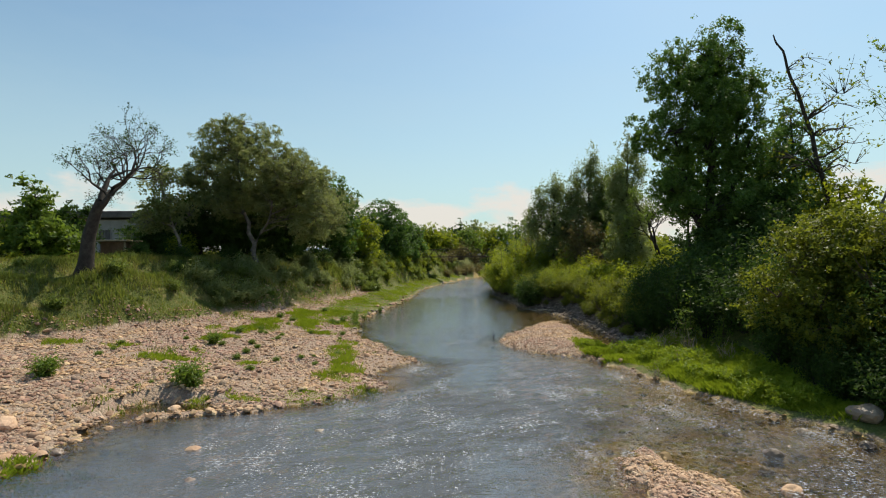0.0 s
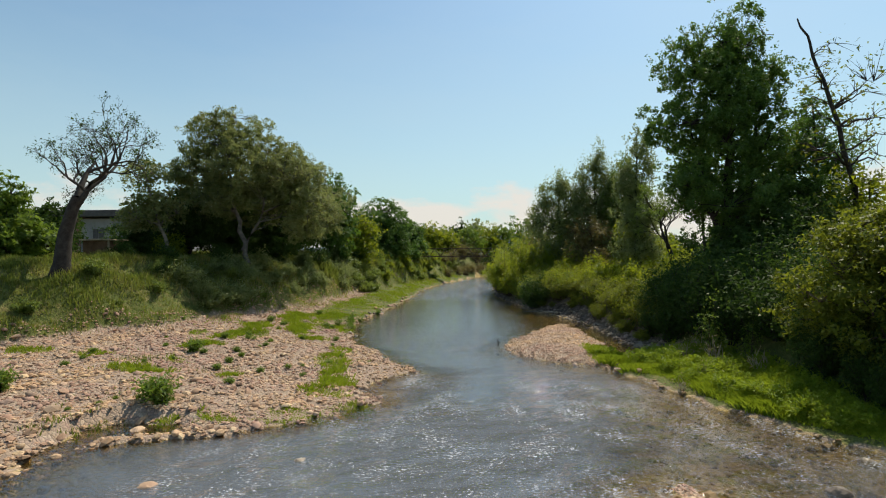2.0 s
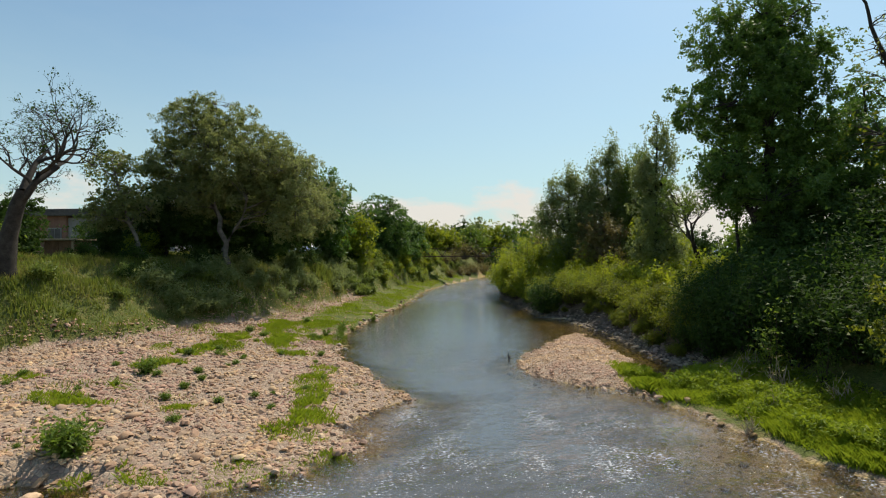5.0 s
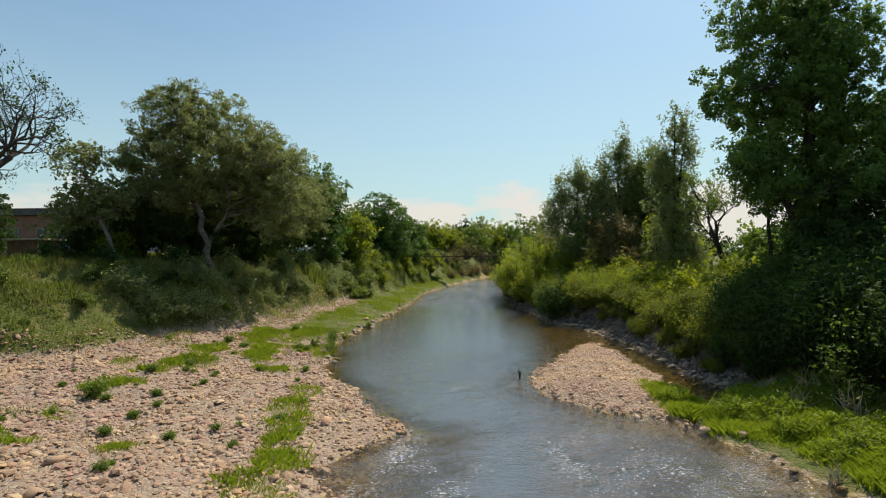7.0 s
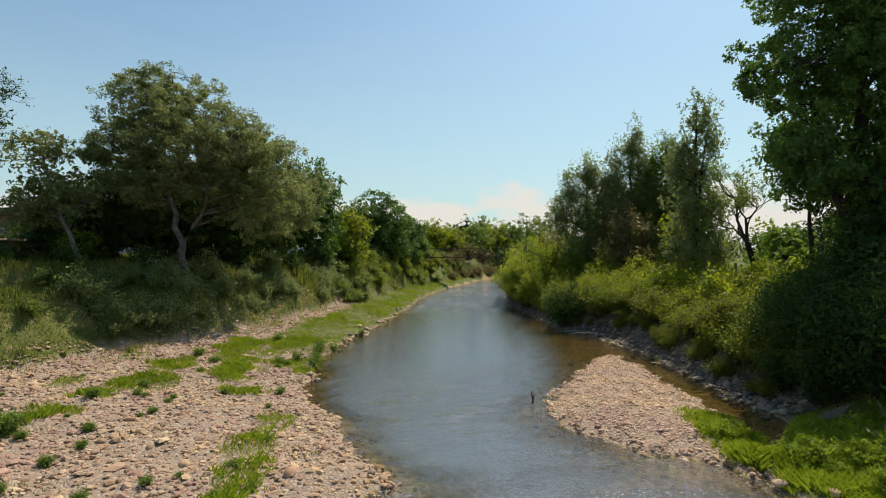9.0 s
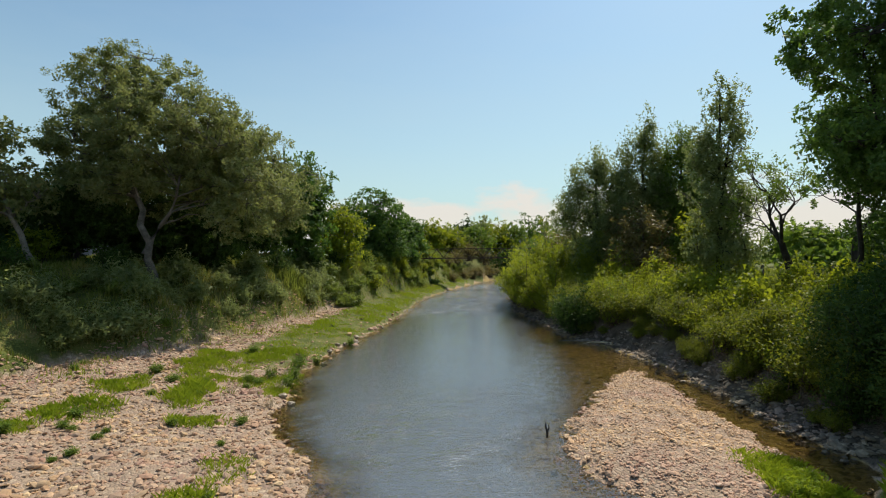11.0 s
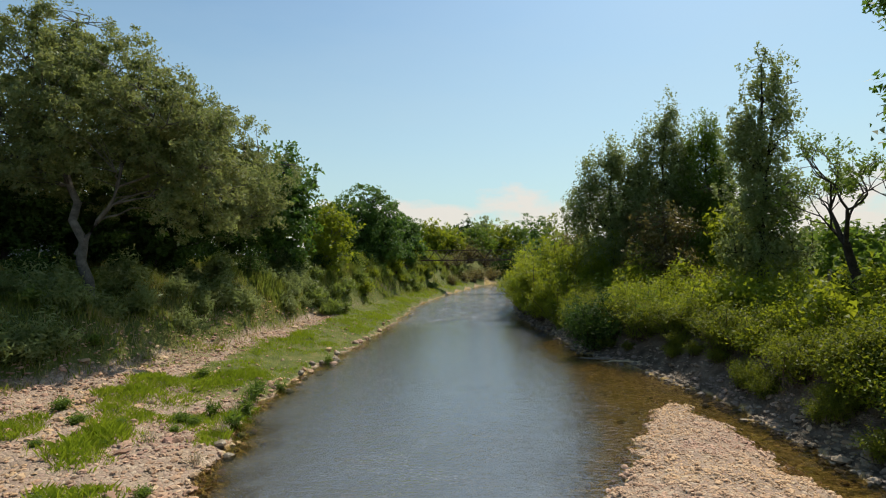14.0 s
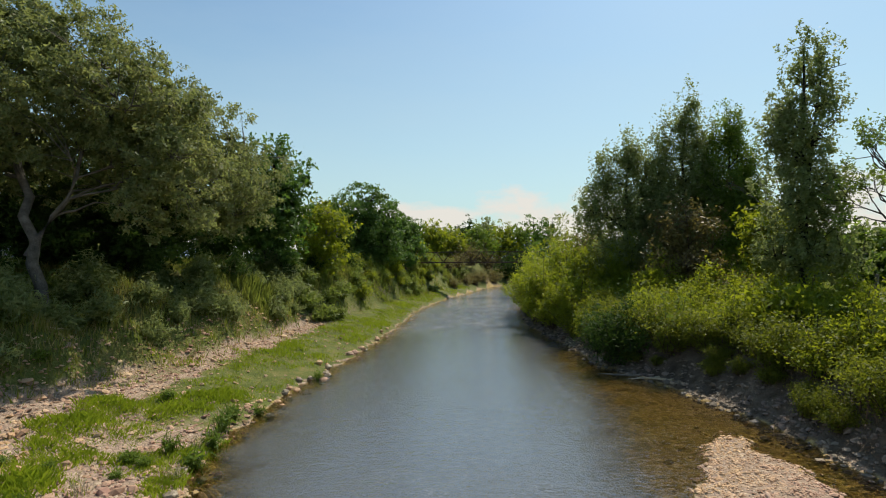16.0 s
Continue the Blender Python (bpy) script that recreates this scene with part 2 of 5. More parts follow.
def ground_material():
    m, k, out = material("river_valley_ground")
    at = k.put("ShaderNodeTexCoord").outputs["Object"]
    cover = k.put("ShaderNodeVertexColor")
    cover.layer_name = "cover"
    split = k.put("ShaderNodeSeparateColor", Color=cover.outputs[0])
    big, mid, fine = k.noise(at, 0.35, 4.0), k.noise(at, 2.3, 5.0, 0.6), k.noise(at, 22.0, 4.0, 0.65)
    cells = k.put("ShaderNodeTexVoronoi", Vector=at, Scale=11.0)
    edges = k.put("ShaderNodeTexVoronoi", Vector=at, Scale=11.0)
    edges.feature = "DISTANCE_TO_EDGE"
    tint = k.put("ShaderNodeSeparateColor", Color=cells.outputs["Color"])
    gravel = k.ramp(tint.outputs[0], [(0.0, (0.26, 0.19, 0.14)), (0.35, (0.36, 0.265, 0.19)), (0.7, (0.30, 0.205, 0.16)), (1.0, (0.45, 0.35, 0.26))])
    gravel = k.blend(k.spread(edges.outputs[0], 0.0, 0.10, 0.75, 0.0), gravel, (0.17, 0.13, 0.10, 1))
    gravel = k.blend(k.spread(mid, 0.45, 0.7, 0.0, 0.5), gravel, (0.40, 0.31, 0.22, 1))
    soil = k.ramp(k.maths("ADD", k.maths("MULTIPLY", mid, 0.6), k.maths("MULTIPLY", fine, 0.4)),
                  [(0.34, (0.06, 0.078, 0.018)), (0.5, (0.10, 0.12, 0.028)), (0.66, (0.19, 0.155, 0.06))])
    bed = k.ramp(k.maths("ADD", k.maths("MULTIPLY", tint.outputs[1], 0.45), k.maths("MULTIPLY", mid, 0.55)),
                 [(0.2, (0.17, 0.122, 0.044)), (0.5, (0.34, 0.245, 0.085)), (0.8, (0.48, 0.355, 0.15))])
    rough_edge = k.maths("MULTIPLY", k.maths("SUBTRACT", mid, 0.5), 1.1)
    is_grass = k.spread(k.maths("ADD", split.outputs[1], rough_edge), 0.35, 0.65)
    is_bed = k.spread(k.maths("ADD", split.outputs[2], k.maths("MULTIPLY", rough_edge, 0.5)), 0.35, 0.7)
    colour = k.blend(is_grass, gravel, soil)
    bank_dirt = k.ramp(mid, [(0.35, (0.055, 0.042, 0.03)), (0.65, (0.15, 0.12, 0.09))])
    alpha = k.spread(cover.outputs[1], 0.3, 0.7, 1.0, 0.0)
    colour = k.blend(alpha, colour, bank_dirt)
    colour = k.blend(is_bed, colour, bed)
    relief = k.maths("ADD", k.maths("MULTIPLY", k.spread(edges.outputs[0], 0.0, 0.25), 0.7), fine)
    p = k.put("ShaderNodeBsdfPrincipled", Base_Color=colour, Roughness=0.9, Normal=k.bump(relief, 0.7, 0.03))
    p.inputs["Specular IOR Level"].default_value = 0.2
    k.l.new(p.outputs[0], out.inputs[0])
    return m


def water_material():
    m, k, out = material("river_water")
    at = k.put("ShaderNodeTexCoord").outputs["Object"]
    mark = k.put("ShaderNodeVertexColor")
    mark.layer_name = "riffle"
    split = k.put("ShaderNodeSeparateColor", Color=mark.outputs[0])
    riffle = split.outputs[0]
    swell = k.noise(k.scaled(at, (1.0, 1.6, 1.0)), 1.7, 3.0, 0.5)
    ripple = k.noise(k.scaled(at, (0.8, 1.5, 1.0)), 6.5, 3.0, 0.55)
    chop = k.noise(k.scaled(at, (0.9, 1.3, 1.0)), 17.0, 3.0, 0.6)
    waves = k.maths("ADD", k.maths("MULTIPLY", swell, 0.45), k.maths("MULTIPLY", ripple, 0.45))
    waves = k.maths("ADD", waves, k.maths("MULTIPLY", chop, k.spread(riffle, 0.0, 1.0, 0.18, 0.6)))
    normal = k.put("ShaderNodeBump", Height=waves, Strength=k.spread(riffle, 0.0, 1.0, 0.6, 1.0), Distance=k.spread(riffle, 0.0, 1.0, 0.05, 0.22)).outputs[0]
    lead = k.put("ShaderNodeFresnel", IOR=1.9, Normal=normal).outputs[0]
    mirror = k.put("ShaderNodeBsdfGlossy", Color=(0.97, 0.98, 1.0, 1), Roughness=0.035, Normal=normal)
    clear = k.put("ShaderNodeBsdfTransparent", Color=(0.96, 0.90, 0.72, 1))
    # silt in deep water, its grey-blue raised to stand in for reflected sky
    murk_sky = k.put("ShaderNodeBsdfDiffuse", Color=(0.108, 0.117, 0.127, 1))
    clear = k.put("ShaderNodeMixShader", **{"0": k.spread(split.outputs[1], 0.3, 0.8, 0.0, 0.85), "1": clear.outputs[0], "2": murk_sky.outputs[0]})
    body = k.put("ShaderNodeMixShader", **{"0": lead, "1": clear.outputs[0], "2": mirror.outputs[0]})
    # white flecks: foam, and sun glints on the ripples painted in the same white
    flecks = k.noise(k.scaled(at, (1.3, 2.2, 1.0)), 10.0, 5.0, 0.74)
    drifts = k.noise(k.scaled(at, (1.0, 0.6, 1.0), (3.0, 1.0, 0)), 1.1, 3.0)
    foam_glints = k.spread(k.maths("ADD", flecks, k.maths("MULTIPLY", k.maths("SUBTRACT", drifts, 0.5), 0.35)), 0.585, 0.645)
    foam_glints = k.maths("MULTIPLY", k.maths("MULTIPLY", foam_glints, riffle), 0.9)
    white = k.put("ShaderNodeBsdfDiffuse", Color=(0.72, 0.72, 0.72, 1))
    mix = k.put("ShaderNodeMixShader", **{"0": foam_glints, "1": body.outputs[0], "2": white.outputs[0]})
    k.l.new(mix.outputs[0], out.inputs[0])
    return m


ground_mat, water_mat = ground_material(), water_material()

# ---- the plan of the valley ----
LEFT_SHORE = [(-60, -9), (5, -8), (11.8, -6.8), (13.6, -6.7), (14.6, -6.35), (15.0, -5.5), (15.3, -4.2), (16.2, -2.9), (17.6, -1.5), (19.0, -2.0),
              (20.2, -1.7), (21.0, -0.8), (22.0, -1.5), (24.4, -2.4), (25.9, -3.6), (27, -3.95), (29.5, -4.4), (31.5, -4.85), (34, -4.75), (37, -4.5),
              (40, -4.1), (46, -3.7), (52, -3.3), (57, -3.3), (65, -2.2), (72, -0.8), (80, 1.2), (90, 3.7), (100, 8), (115, 18), (150, 45)]
RIGHT_SHORE = [(-60, 15), (5, 10.8), (10, 9.8), (13.6, 8.5), (15, 7.6), (17.4, 6.3), (19.7, 5.9), (21, 5.0), (22.2, 5.6), (23.2, 6.5), (24.3, 7.3),
               (26, 7.1), (29.8, 7.0), (33, 6.8), (36.3, 6.1), (38.7, 5.0), (44, 4.5), (49, 3.7), (57, 4.1), (61, 4.5), (80, 6.6), (90, 9.5), (100, 14), (115, 24), (150, 52)]
RIGHT_TOE = [(-60, 17), (5, 12.5), (10, 10.6), (14, 9.4), (18, 8.7), (22, 8.4), (25, 7.5), (30, 7.0), (200, -100)]
GRASS_EDGE = [(-60, -20), (5, -18), (15, -17), (22, -15.0), (25, -13.4), (27, -12.0), (30, -10.6), (33, -9.4), (36, -8.9), (40, -8.3), (46, -6.8), (52, -5.7), (60, -4.9), (70, -2.9), (80, -0.6), (90, 1.5), (115, 15), (150, 42)]
SLOPE_RUN = [(-60, 8), (24, 6.2), (32, 4.3), (40, 3.8), (50, 3.2), (62, 2.3), (90, 2.2), (150, 3)]
ISLAND = [(2.15, 24.7), (2.5, 26.0), (3.15, 27.6), (4.15, 29.6), (5.0, 31.2), (5.7, 32.0), (6.0, 29.5), (6.0, 26.5), (6.1, 24.2), (6.0, 22.3), (5.2, 21.3), (4.4, 22.3), (3.2, 22.7), (2.5, 23.6)]
INLET = [(-7.0, 13.5), (-6.5, 13.8), (-6.35, 15.1), (-5.1, 15.4), (-5.2, 15.9), (-6.7, 16.0), (-7.0, 15.2)]
NEAR_BAR = [(3.1, 9.2), (3.15, 11.2), (3.35, 12.5), (3.85, 13.0), (4.4, 11.9), (4.8, 10.6), (4.6, 9.0), (3.8, 8.2)]


def along(table, y):
    return np.interp(y, [p[0] for p in table], [p[1] for p in table])


def inside_by(polygon, x, y):
    """Metres inside (positive) or outside (negative) of a polygon."""
    best, inside = np.full(np.shape(x), 1e9), np.zeros(np.shape(x), bool)
    for (ax, ay), (bx, by) in zip(polygon, polygon[1:] + polygon[:1]):
        ex, ey = bx - ax, by - ay
        f = np.clip(((x - ax) * ex + (y - ay) * ey) / (ex * ex + ey * ey), 0, 1)
        best = np.minimum(best, np.hypot(x - ax - f * ex, y - ay - f * ey))
        if ay != by:
            inside ^= ((ay > y) != (by > y)) & (x < ex * (y - ay) / (by - ay) + ax)
    return np.where(inside, best, -best)


WAVES = [(random.uniform(0, 6.3), random.uniform(0, 6.3), 0.35 * 1.55 ** i) for i in range(9)]


def wobble(x, y, lo=0, hi=9):
    """Smooth unevenness, about -1 to 1."""
    total = 0
    for a, b, f in WAVES[lo:hi]:
        total = total + np.sin(f * (x * math.cos(a) + y * math.sin(a)) + b + 1.3 * np.sin(0.6 * f * (y * math.cos(a) - x * math.sin(a)) + a)) / (hi - lo) ** 0.5
    return total


def smooth(v):
    v = np.clip(v, 0, 1)
    return v * v * (3 - 2 * v)


def plan(x, y):
    """Height of the ground and what covers it (gravel, grass, river bed) at x, y."""
    x, y = np.asarray(x, float), np.asarray(y, float)
    jag = 0.16 * wobble(x * 1.2, y * 1.2, 3, 9)
    left, right = along(LEFT_SHORE, y) - x + jag, x - along(RIGHT_SHORE, y) + jag
    hollow = inside_by(INLET, x, y) + 0.5 * jag
    left = np.where((hollow > -0.3) & (y < 17), np.minimum(left, -hollow), left)
    toe = x - np.maximum(along(RIGHT_TOE, y), along(RIGHT_SHORE, y))
    edge = along(GRASS_EDGE, y) + (0.5 - 0.3 * smooth((y - 40) / 8)) * wobble(x, y, 1, 6)
    isle = np.maximum(inside_by(ISLAND, x, y), inside_by(NEAR_BAR, x, y)) + jag
    out = np.minimum(np.minimum(-left, -right), -isle)
    depth = 0.42 * np.where(y < 22, 0.72, 1.0) * (1 - 0.45 * smooth((x - 2.5) / 2.0) * smooth((20 - y) / 3)) * (1 - 0.82 * np.exp(-(((x - 5.0) / 2.3) ** 2)) * smooth((y - 21) / 2) * smooth((44 - y) / 4))
    z = -depth * (1 - np.exp(-np.maximum(out, 0) / 1.1)) - 0.02 + 0.02 * wobble(x, y, 5, 9)
    width = np.maximum(along(LEFT_SHORE, y) - along(GRASS_EDGE, y), 0.6)
    bar = 0.02 + 0.64 * np.clip(left / width, 0, 1.4) ** 0.75 + 0.05 * wobble(x, y, 2, 8) * smooth(left / 1.5)
    climb = (edge - x) / along(SLOPE_RUN, y)
    bank = bar + 2.6 * (1 - (1 - np.clip(climb * 0.85, 0, 1)) ** 2) + 0.10 * wobble(x, y, 0, 5) * smooth(climb)
    z = np.where(left > 0, np.minimum(bank, z + left * 0.9 + 0.03), z)
    shelf = 0.03 + 0.33 * (1 - np.exp(-np.maximum(right, 0) / 1.4))
    rise = shelf + 1.0 * smooth(toe / 1.7) + 0.65 * smooth((toe - 1) / 7) + 0.08 * wobble(x, y, 1, 6) * smooth(toe / 2)
    z = np.where(right > 0, np.minimum(rise, z + right * 1.2 + 0.05), z)
    mound = 0.01 + 0.27 * (1 - np.exp(-np.maximum(isle, 0) / 0.7)) + 0.025 * wobble(x, y, 4, 9)
    z = np.where(isle > 0, np.maximum(z, mound * (1 - 0.85 * smooth((y - 26.5) / 5))), z)
    dry = np.maximum(np.maximum(left, right), isle)
    grass = smooth((edge - x) / 0.9 + 0.35)
    grass = np.where(left > 0, grass, 0)
    strip = np.maximum(smooth((y - 29) / 5) * smooth((3.3 - left) / 0.9), 0.55 * smooth((y - 25) / 5) * smooth(wobble(x * 0.8, y * 0.8, 1, 6) - 0.1)) * (left > 0)
    grass = np.maximum(grass, strip * 0.85)
    meadow = smooth((right + 0.1) / 0.4) * np.where(y > 24, smooth((toe - 0.35) / 0.5), 1.0)
    grass = np.where(right > 0, np.maximum(grass, meadow), grass)
    bed = smooth(0.5 - dry / 0.35)
    return z, grass, bed, 1.0 - np.maximum((right > 0.05) * (y > 24.3) * smooth((2.2 - toe) / 0.6), 0.8 * (left > 0) * smooth(climb / 0.2) * smooth((0.75 - climb) / 0.2) * smooth((2.6 - np.abs(y - 59)) / 0.8))


def graded(lo, hi, step, far_lo, far_hi):
    fine = list(np.arange(lo, hi + step / 2, step))
    a, s = [], step
    while (a[-1] if a else lo) > far_lo:
        s *= 1.3
        a.append((a[-1] if a else lo) - s)
    b, s = [], step
    while (b[-1] if b else hi) < far_hi:
        s *= 1.3
        b.append((b[-1] if b else hi) + s)
    return np.array(a[::-1] + fine + b)


def grid_mesh(name, xs, ys, z, colour=None, layer="cover"):
    gx, gy = np.meshgrid(xs, ys)
    verts = np.stack([gx.ravel(), gy.ravel(), np.broadcast_to(z, gx.shape).ravel()], 1)
    nx, ny = len(xs), len(ys)
    i = (np.arange(ny - 1)[:, None] * nx + np.arange(nx - 1)).ravel()
    return mesh_of(name, verts, np.stack([i, i + 1, i + nx + 1, i + nx], 1), colour, layer, True)


def mesh_of(name, verts, faces, colour=None, layer="cover", soft=False):
    """A mesh from arrays of corners and of faces with the same number of corners each."""
    me = bpy.data.meshes.new(name)
    verts, faces = np.asarray(verts, np.float32), np.asarray(faces, np.int32)
    n, k = faces.shape
    me.vertices.add(len(verts))
    me.vertices.foreach_set("co", verts.ravel())
    me.loops.add(n * k)
    me.loops.foreach_set("vertex_index", faces.ravel())
    me.polygons.add(n)
    me.polygons.foreach_set("loop_start", np.arange(0, n * k, k, dtype=np.int32))
    me.update(calc_edges=True)
    me.polygons.foreach_set("use_smooth", np.full(n, soft))
    if colour is not None:
        me.color_attributes.new(layer, "FLOAT_COLOR", "POINT").data.foreach_set("color", np.asarray(colour, np.float32).ravel())
    me.update()
    return me


def piece(name, mesh, mat, parent=None, label=""):
    ob = new(name, mesh)
    if mat and not mesh.materials:
        mesh.materials.append(mat)
    if parent:
        ob.parent = parent
    return tagged(ob, label)


def part(name, bm, mat, parent, label=""):
    me = bpy.data.meshes.new(name)
    bm.to_mesh(me)
    bm.free()
    return piece(name, me, mat, parent, label)


# ground, one sheet to the horizon
xs = graded(-19, 15, 0.2, -2500, 2500)
ys = graded(7, 62, 0.2, -1500, 4000)
gx, gy = np.meshgrid(xs, ys)
gz, grass, bed, firm = plan(gx, gy)
cover = np.stack([1 - grass, grass, bed, firm], -1).reshape(-1, 4)
ground = piece("ground", grid_mesh("ground", xs, ys, gz, cover), ground_mat)
tagged(ground, "river valley ground of gravel bars, grassy banks and meadows", "ground", kind="structure")

# water
wx, wy = graded(-9, 11, 0.25, -14, 60), graded(6, 60, 0.25, -55, 150)
gx, gy = np.meshgrid(wx, wy)
calm_tongue = np.exp(-(((gx - 1.2 - 0.1 * (gy - 20)) / 0.9) ** 2)) * smooth((gy - 16.0) / 2) + np.exp(-(((gx - 1.6) / 1.0) ** 2)) * smooth((13.5 - gy) / 1.5)
rough_water = smooth((24.5 - gy) / 6) * np.clip(1 - 0.85 * calm_tongue, 0, 1) * smooth((gx + 5.5) / 2.5)
rough_water = np.maximum(rough_water, 0.62 * smooth((gy - 45) / 5) * smooth((88 - gy) / 12))
rough_water = np.maximum(rough_water, 0.22 * smooth((32 - gy) / 6) * smooth((gx + 3) / 1.5) * smooth((2.4 - gx) / 1.0))
rough_water = np.clip(rough_water * (0.8 + 0.35 * wobble(gx, gy, 2, 7)), 0, 1)
depth_mark = np.clip(-plan(gx, gy)[0] / 0.36, 0, 1)
marks = np.stack([rough_water, depth_mark, rough_water, np.ones_like(rough_water)], -1).reshape(-1, 4)
level = 0.012 * wobble(gx * 1.6, gy * 2.2, 4, 9) * rough_water
water = piece("water", grid_mesh("water", wx, wy, level, marks, "riffle"), water_mat)
tagged(water, "shallow clear river with rippled riffles and calm reaches", "river", kind="structure")


# ---- building blocks for plants and stones ----
RNG = np.random.default_rng(7)


def ground_z(x, y):
    return plan(x, y)[0]


def tubes(paths, sides=5):
    """Tapered tubes along paths of (points, radii), as corners and faces."""
    verts, faces, base = [], [], 0
    for pts, radii in paths:
        pts = np.asarray(pts, float)
        n = len(pts)
        tangent = np.gradient(pts, axis=0)
        tangent /= np.linalg.norm(tangent, axis=1)[:, None] + 1e-9
        aid = np.where(np.abs(tangent[:, 2:3]) > 0.9, [[1.0, 0, 0]], [[0, 0, 1.0]])
        u = np.cross(tangent, aid)
        u /= np.linalg.norm(u, axis=1)[:, None] + 1e-9
        v = np.cross(tangent, u)
        a = np.arange(sides) * 2 * math.pi / sides
        ring = pts[:, None] + np.asarray(radii, float)[:, None, None] * (np.cos(a)[None, :, None] * u[:, None] + np.sin(a)[None, :, None] * v[:, None])
        verts.append(ring.reshape(-1, 3))
        i = (np.arange(n - 1)[:, None] * sides + np.arange(sides)).ravel()
        j = (np.arange(n - 1)[:, None] * sides + (np.arange(sides) + 1) % sides).ravel()
        faces.append(base + np.stack([i, j, j + sides, i + sides], 1))
        base += n * sides
    return np.concatenate(verts), np.concatenate(faces)


def bend(a, b, n, sag, rng):
    """A crooked line from a to b that sets out more upright or level by sag."""
    a, b = np.asarray(a, float), np.asarray(b, float)
    f = np.linspace(0, 1, n)[:, None]
    line = a + (b - a) * f
    line[:, 2] += sag * np.linalg.norm(b - a) * (np.sin(math.pi * f[:, 0]))
    jit = rng.normal(0, 0.035 * np.linalg.norm(b - a), (n, 3))
    jit[0] = jit[-1] = 0
    return line + jit


def leaves_at(centres, size, rng, stretch=1.7, up=0.5, vary=0.35, folded=False, face=None, loose=1.0):
    """One leaf at each centre, as corners and faces: a folded diamond, or a plain pointed blade, turned roughly to face."""
    n = len(centres)
    normal = rng.normal(0, loose, (n, 3)) + ([0, 0, 2 * up] if face is None else face)
    normal /= np.linalg.norm(normal, axis=1)[:, None] + 1e-9
    axis = rng.normal(0, 1, (n, 3)) - [0, 0, 0.4]
    axis -= (axis * normal).sum(1)[:, None] * normal
    axis /= np.linalg.norm(axis, axis=1)[:, None] + 1e-9
    side = np.cross(axis, normal)
    s = size * (1 + vary * rng.uniform(-1, 1, (n, 1)))
    lift = normal * s * 0.12
    if not folded:
        foot = centres - axis * s * stretch / 2
        q = np.stack([foot - side * s / 2, foot + side * s / 2, centres + axis * s * stretch / 2 + lift], 1)
        return q.reshape(-1, 3), np.arange(3 * n).reshape(n, 3)
    q = np.stack([centres - axis * s * stretch / 2, centres + side * s / 2 + lift, centres + axis * s * stretch / 2, centres - side * s / 2 + lift], 1)
    return q.reshape(-1, 3), np.arange(4 * n).reshape(n, 4)


def in_lobes(lobes, n, rng, shell=0.45, ways=False):
    """Points in ellipsoids (x, y, z, rx, ry, rz), more of them towards the outside."""
    vol = np.array([l[3] * l[4] * l[5] for l in lobes]) ** 0.8
    pick = rng.choice(len(lobes), n, p=vol / vol.sum())
    way = rng.normal(0, 1, (n, 3))
    way /= np.linalg.norm(way, axis=1)[:, None]
    r = rng.uniform(0, 1, n) ** shell
    l = np.array(lobes)[pick]
    spots = l[:, :3] + way * r[:, None] * l[:, 3:] * (1 + 0.10 * np.clip(rng.normal(0, 1, (n, 1)), -1.5, 1.5))
    return (spots, way) if ways else spots


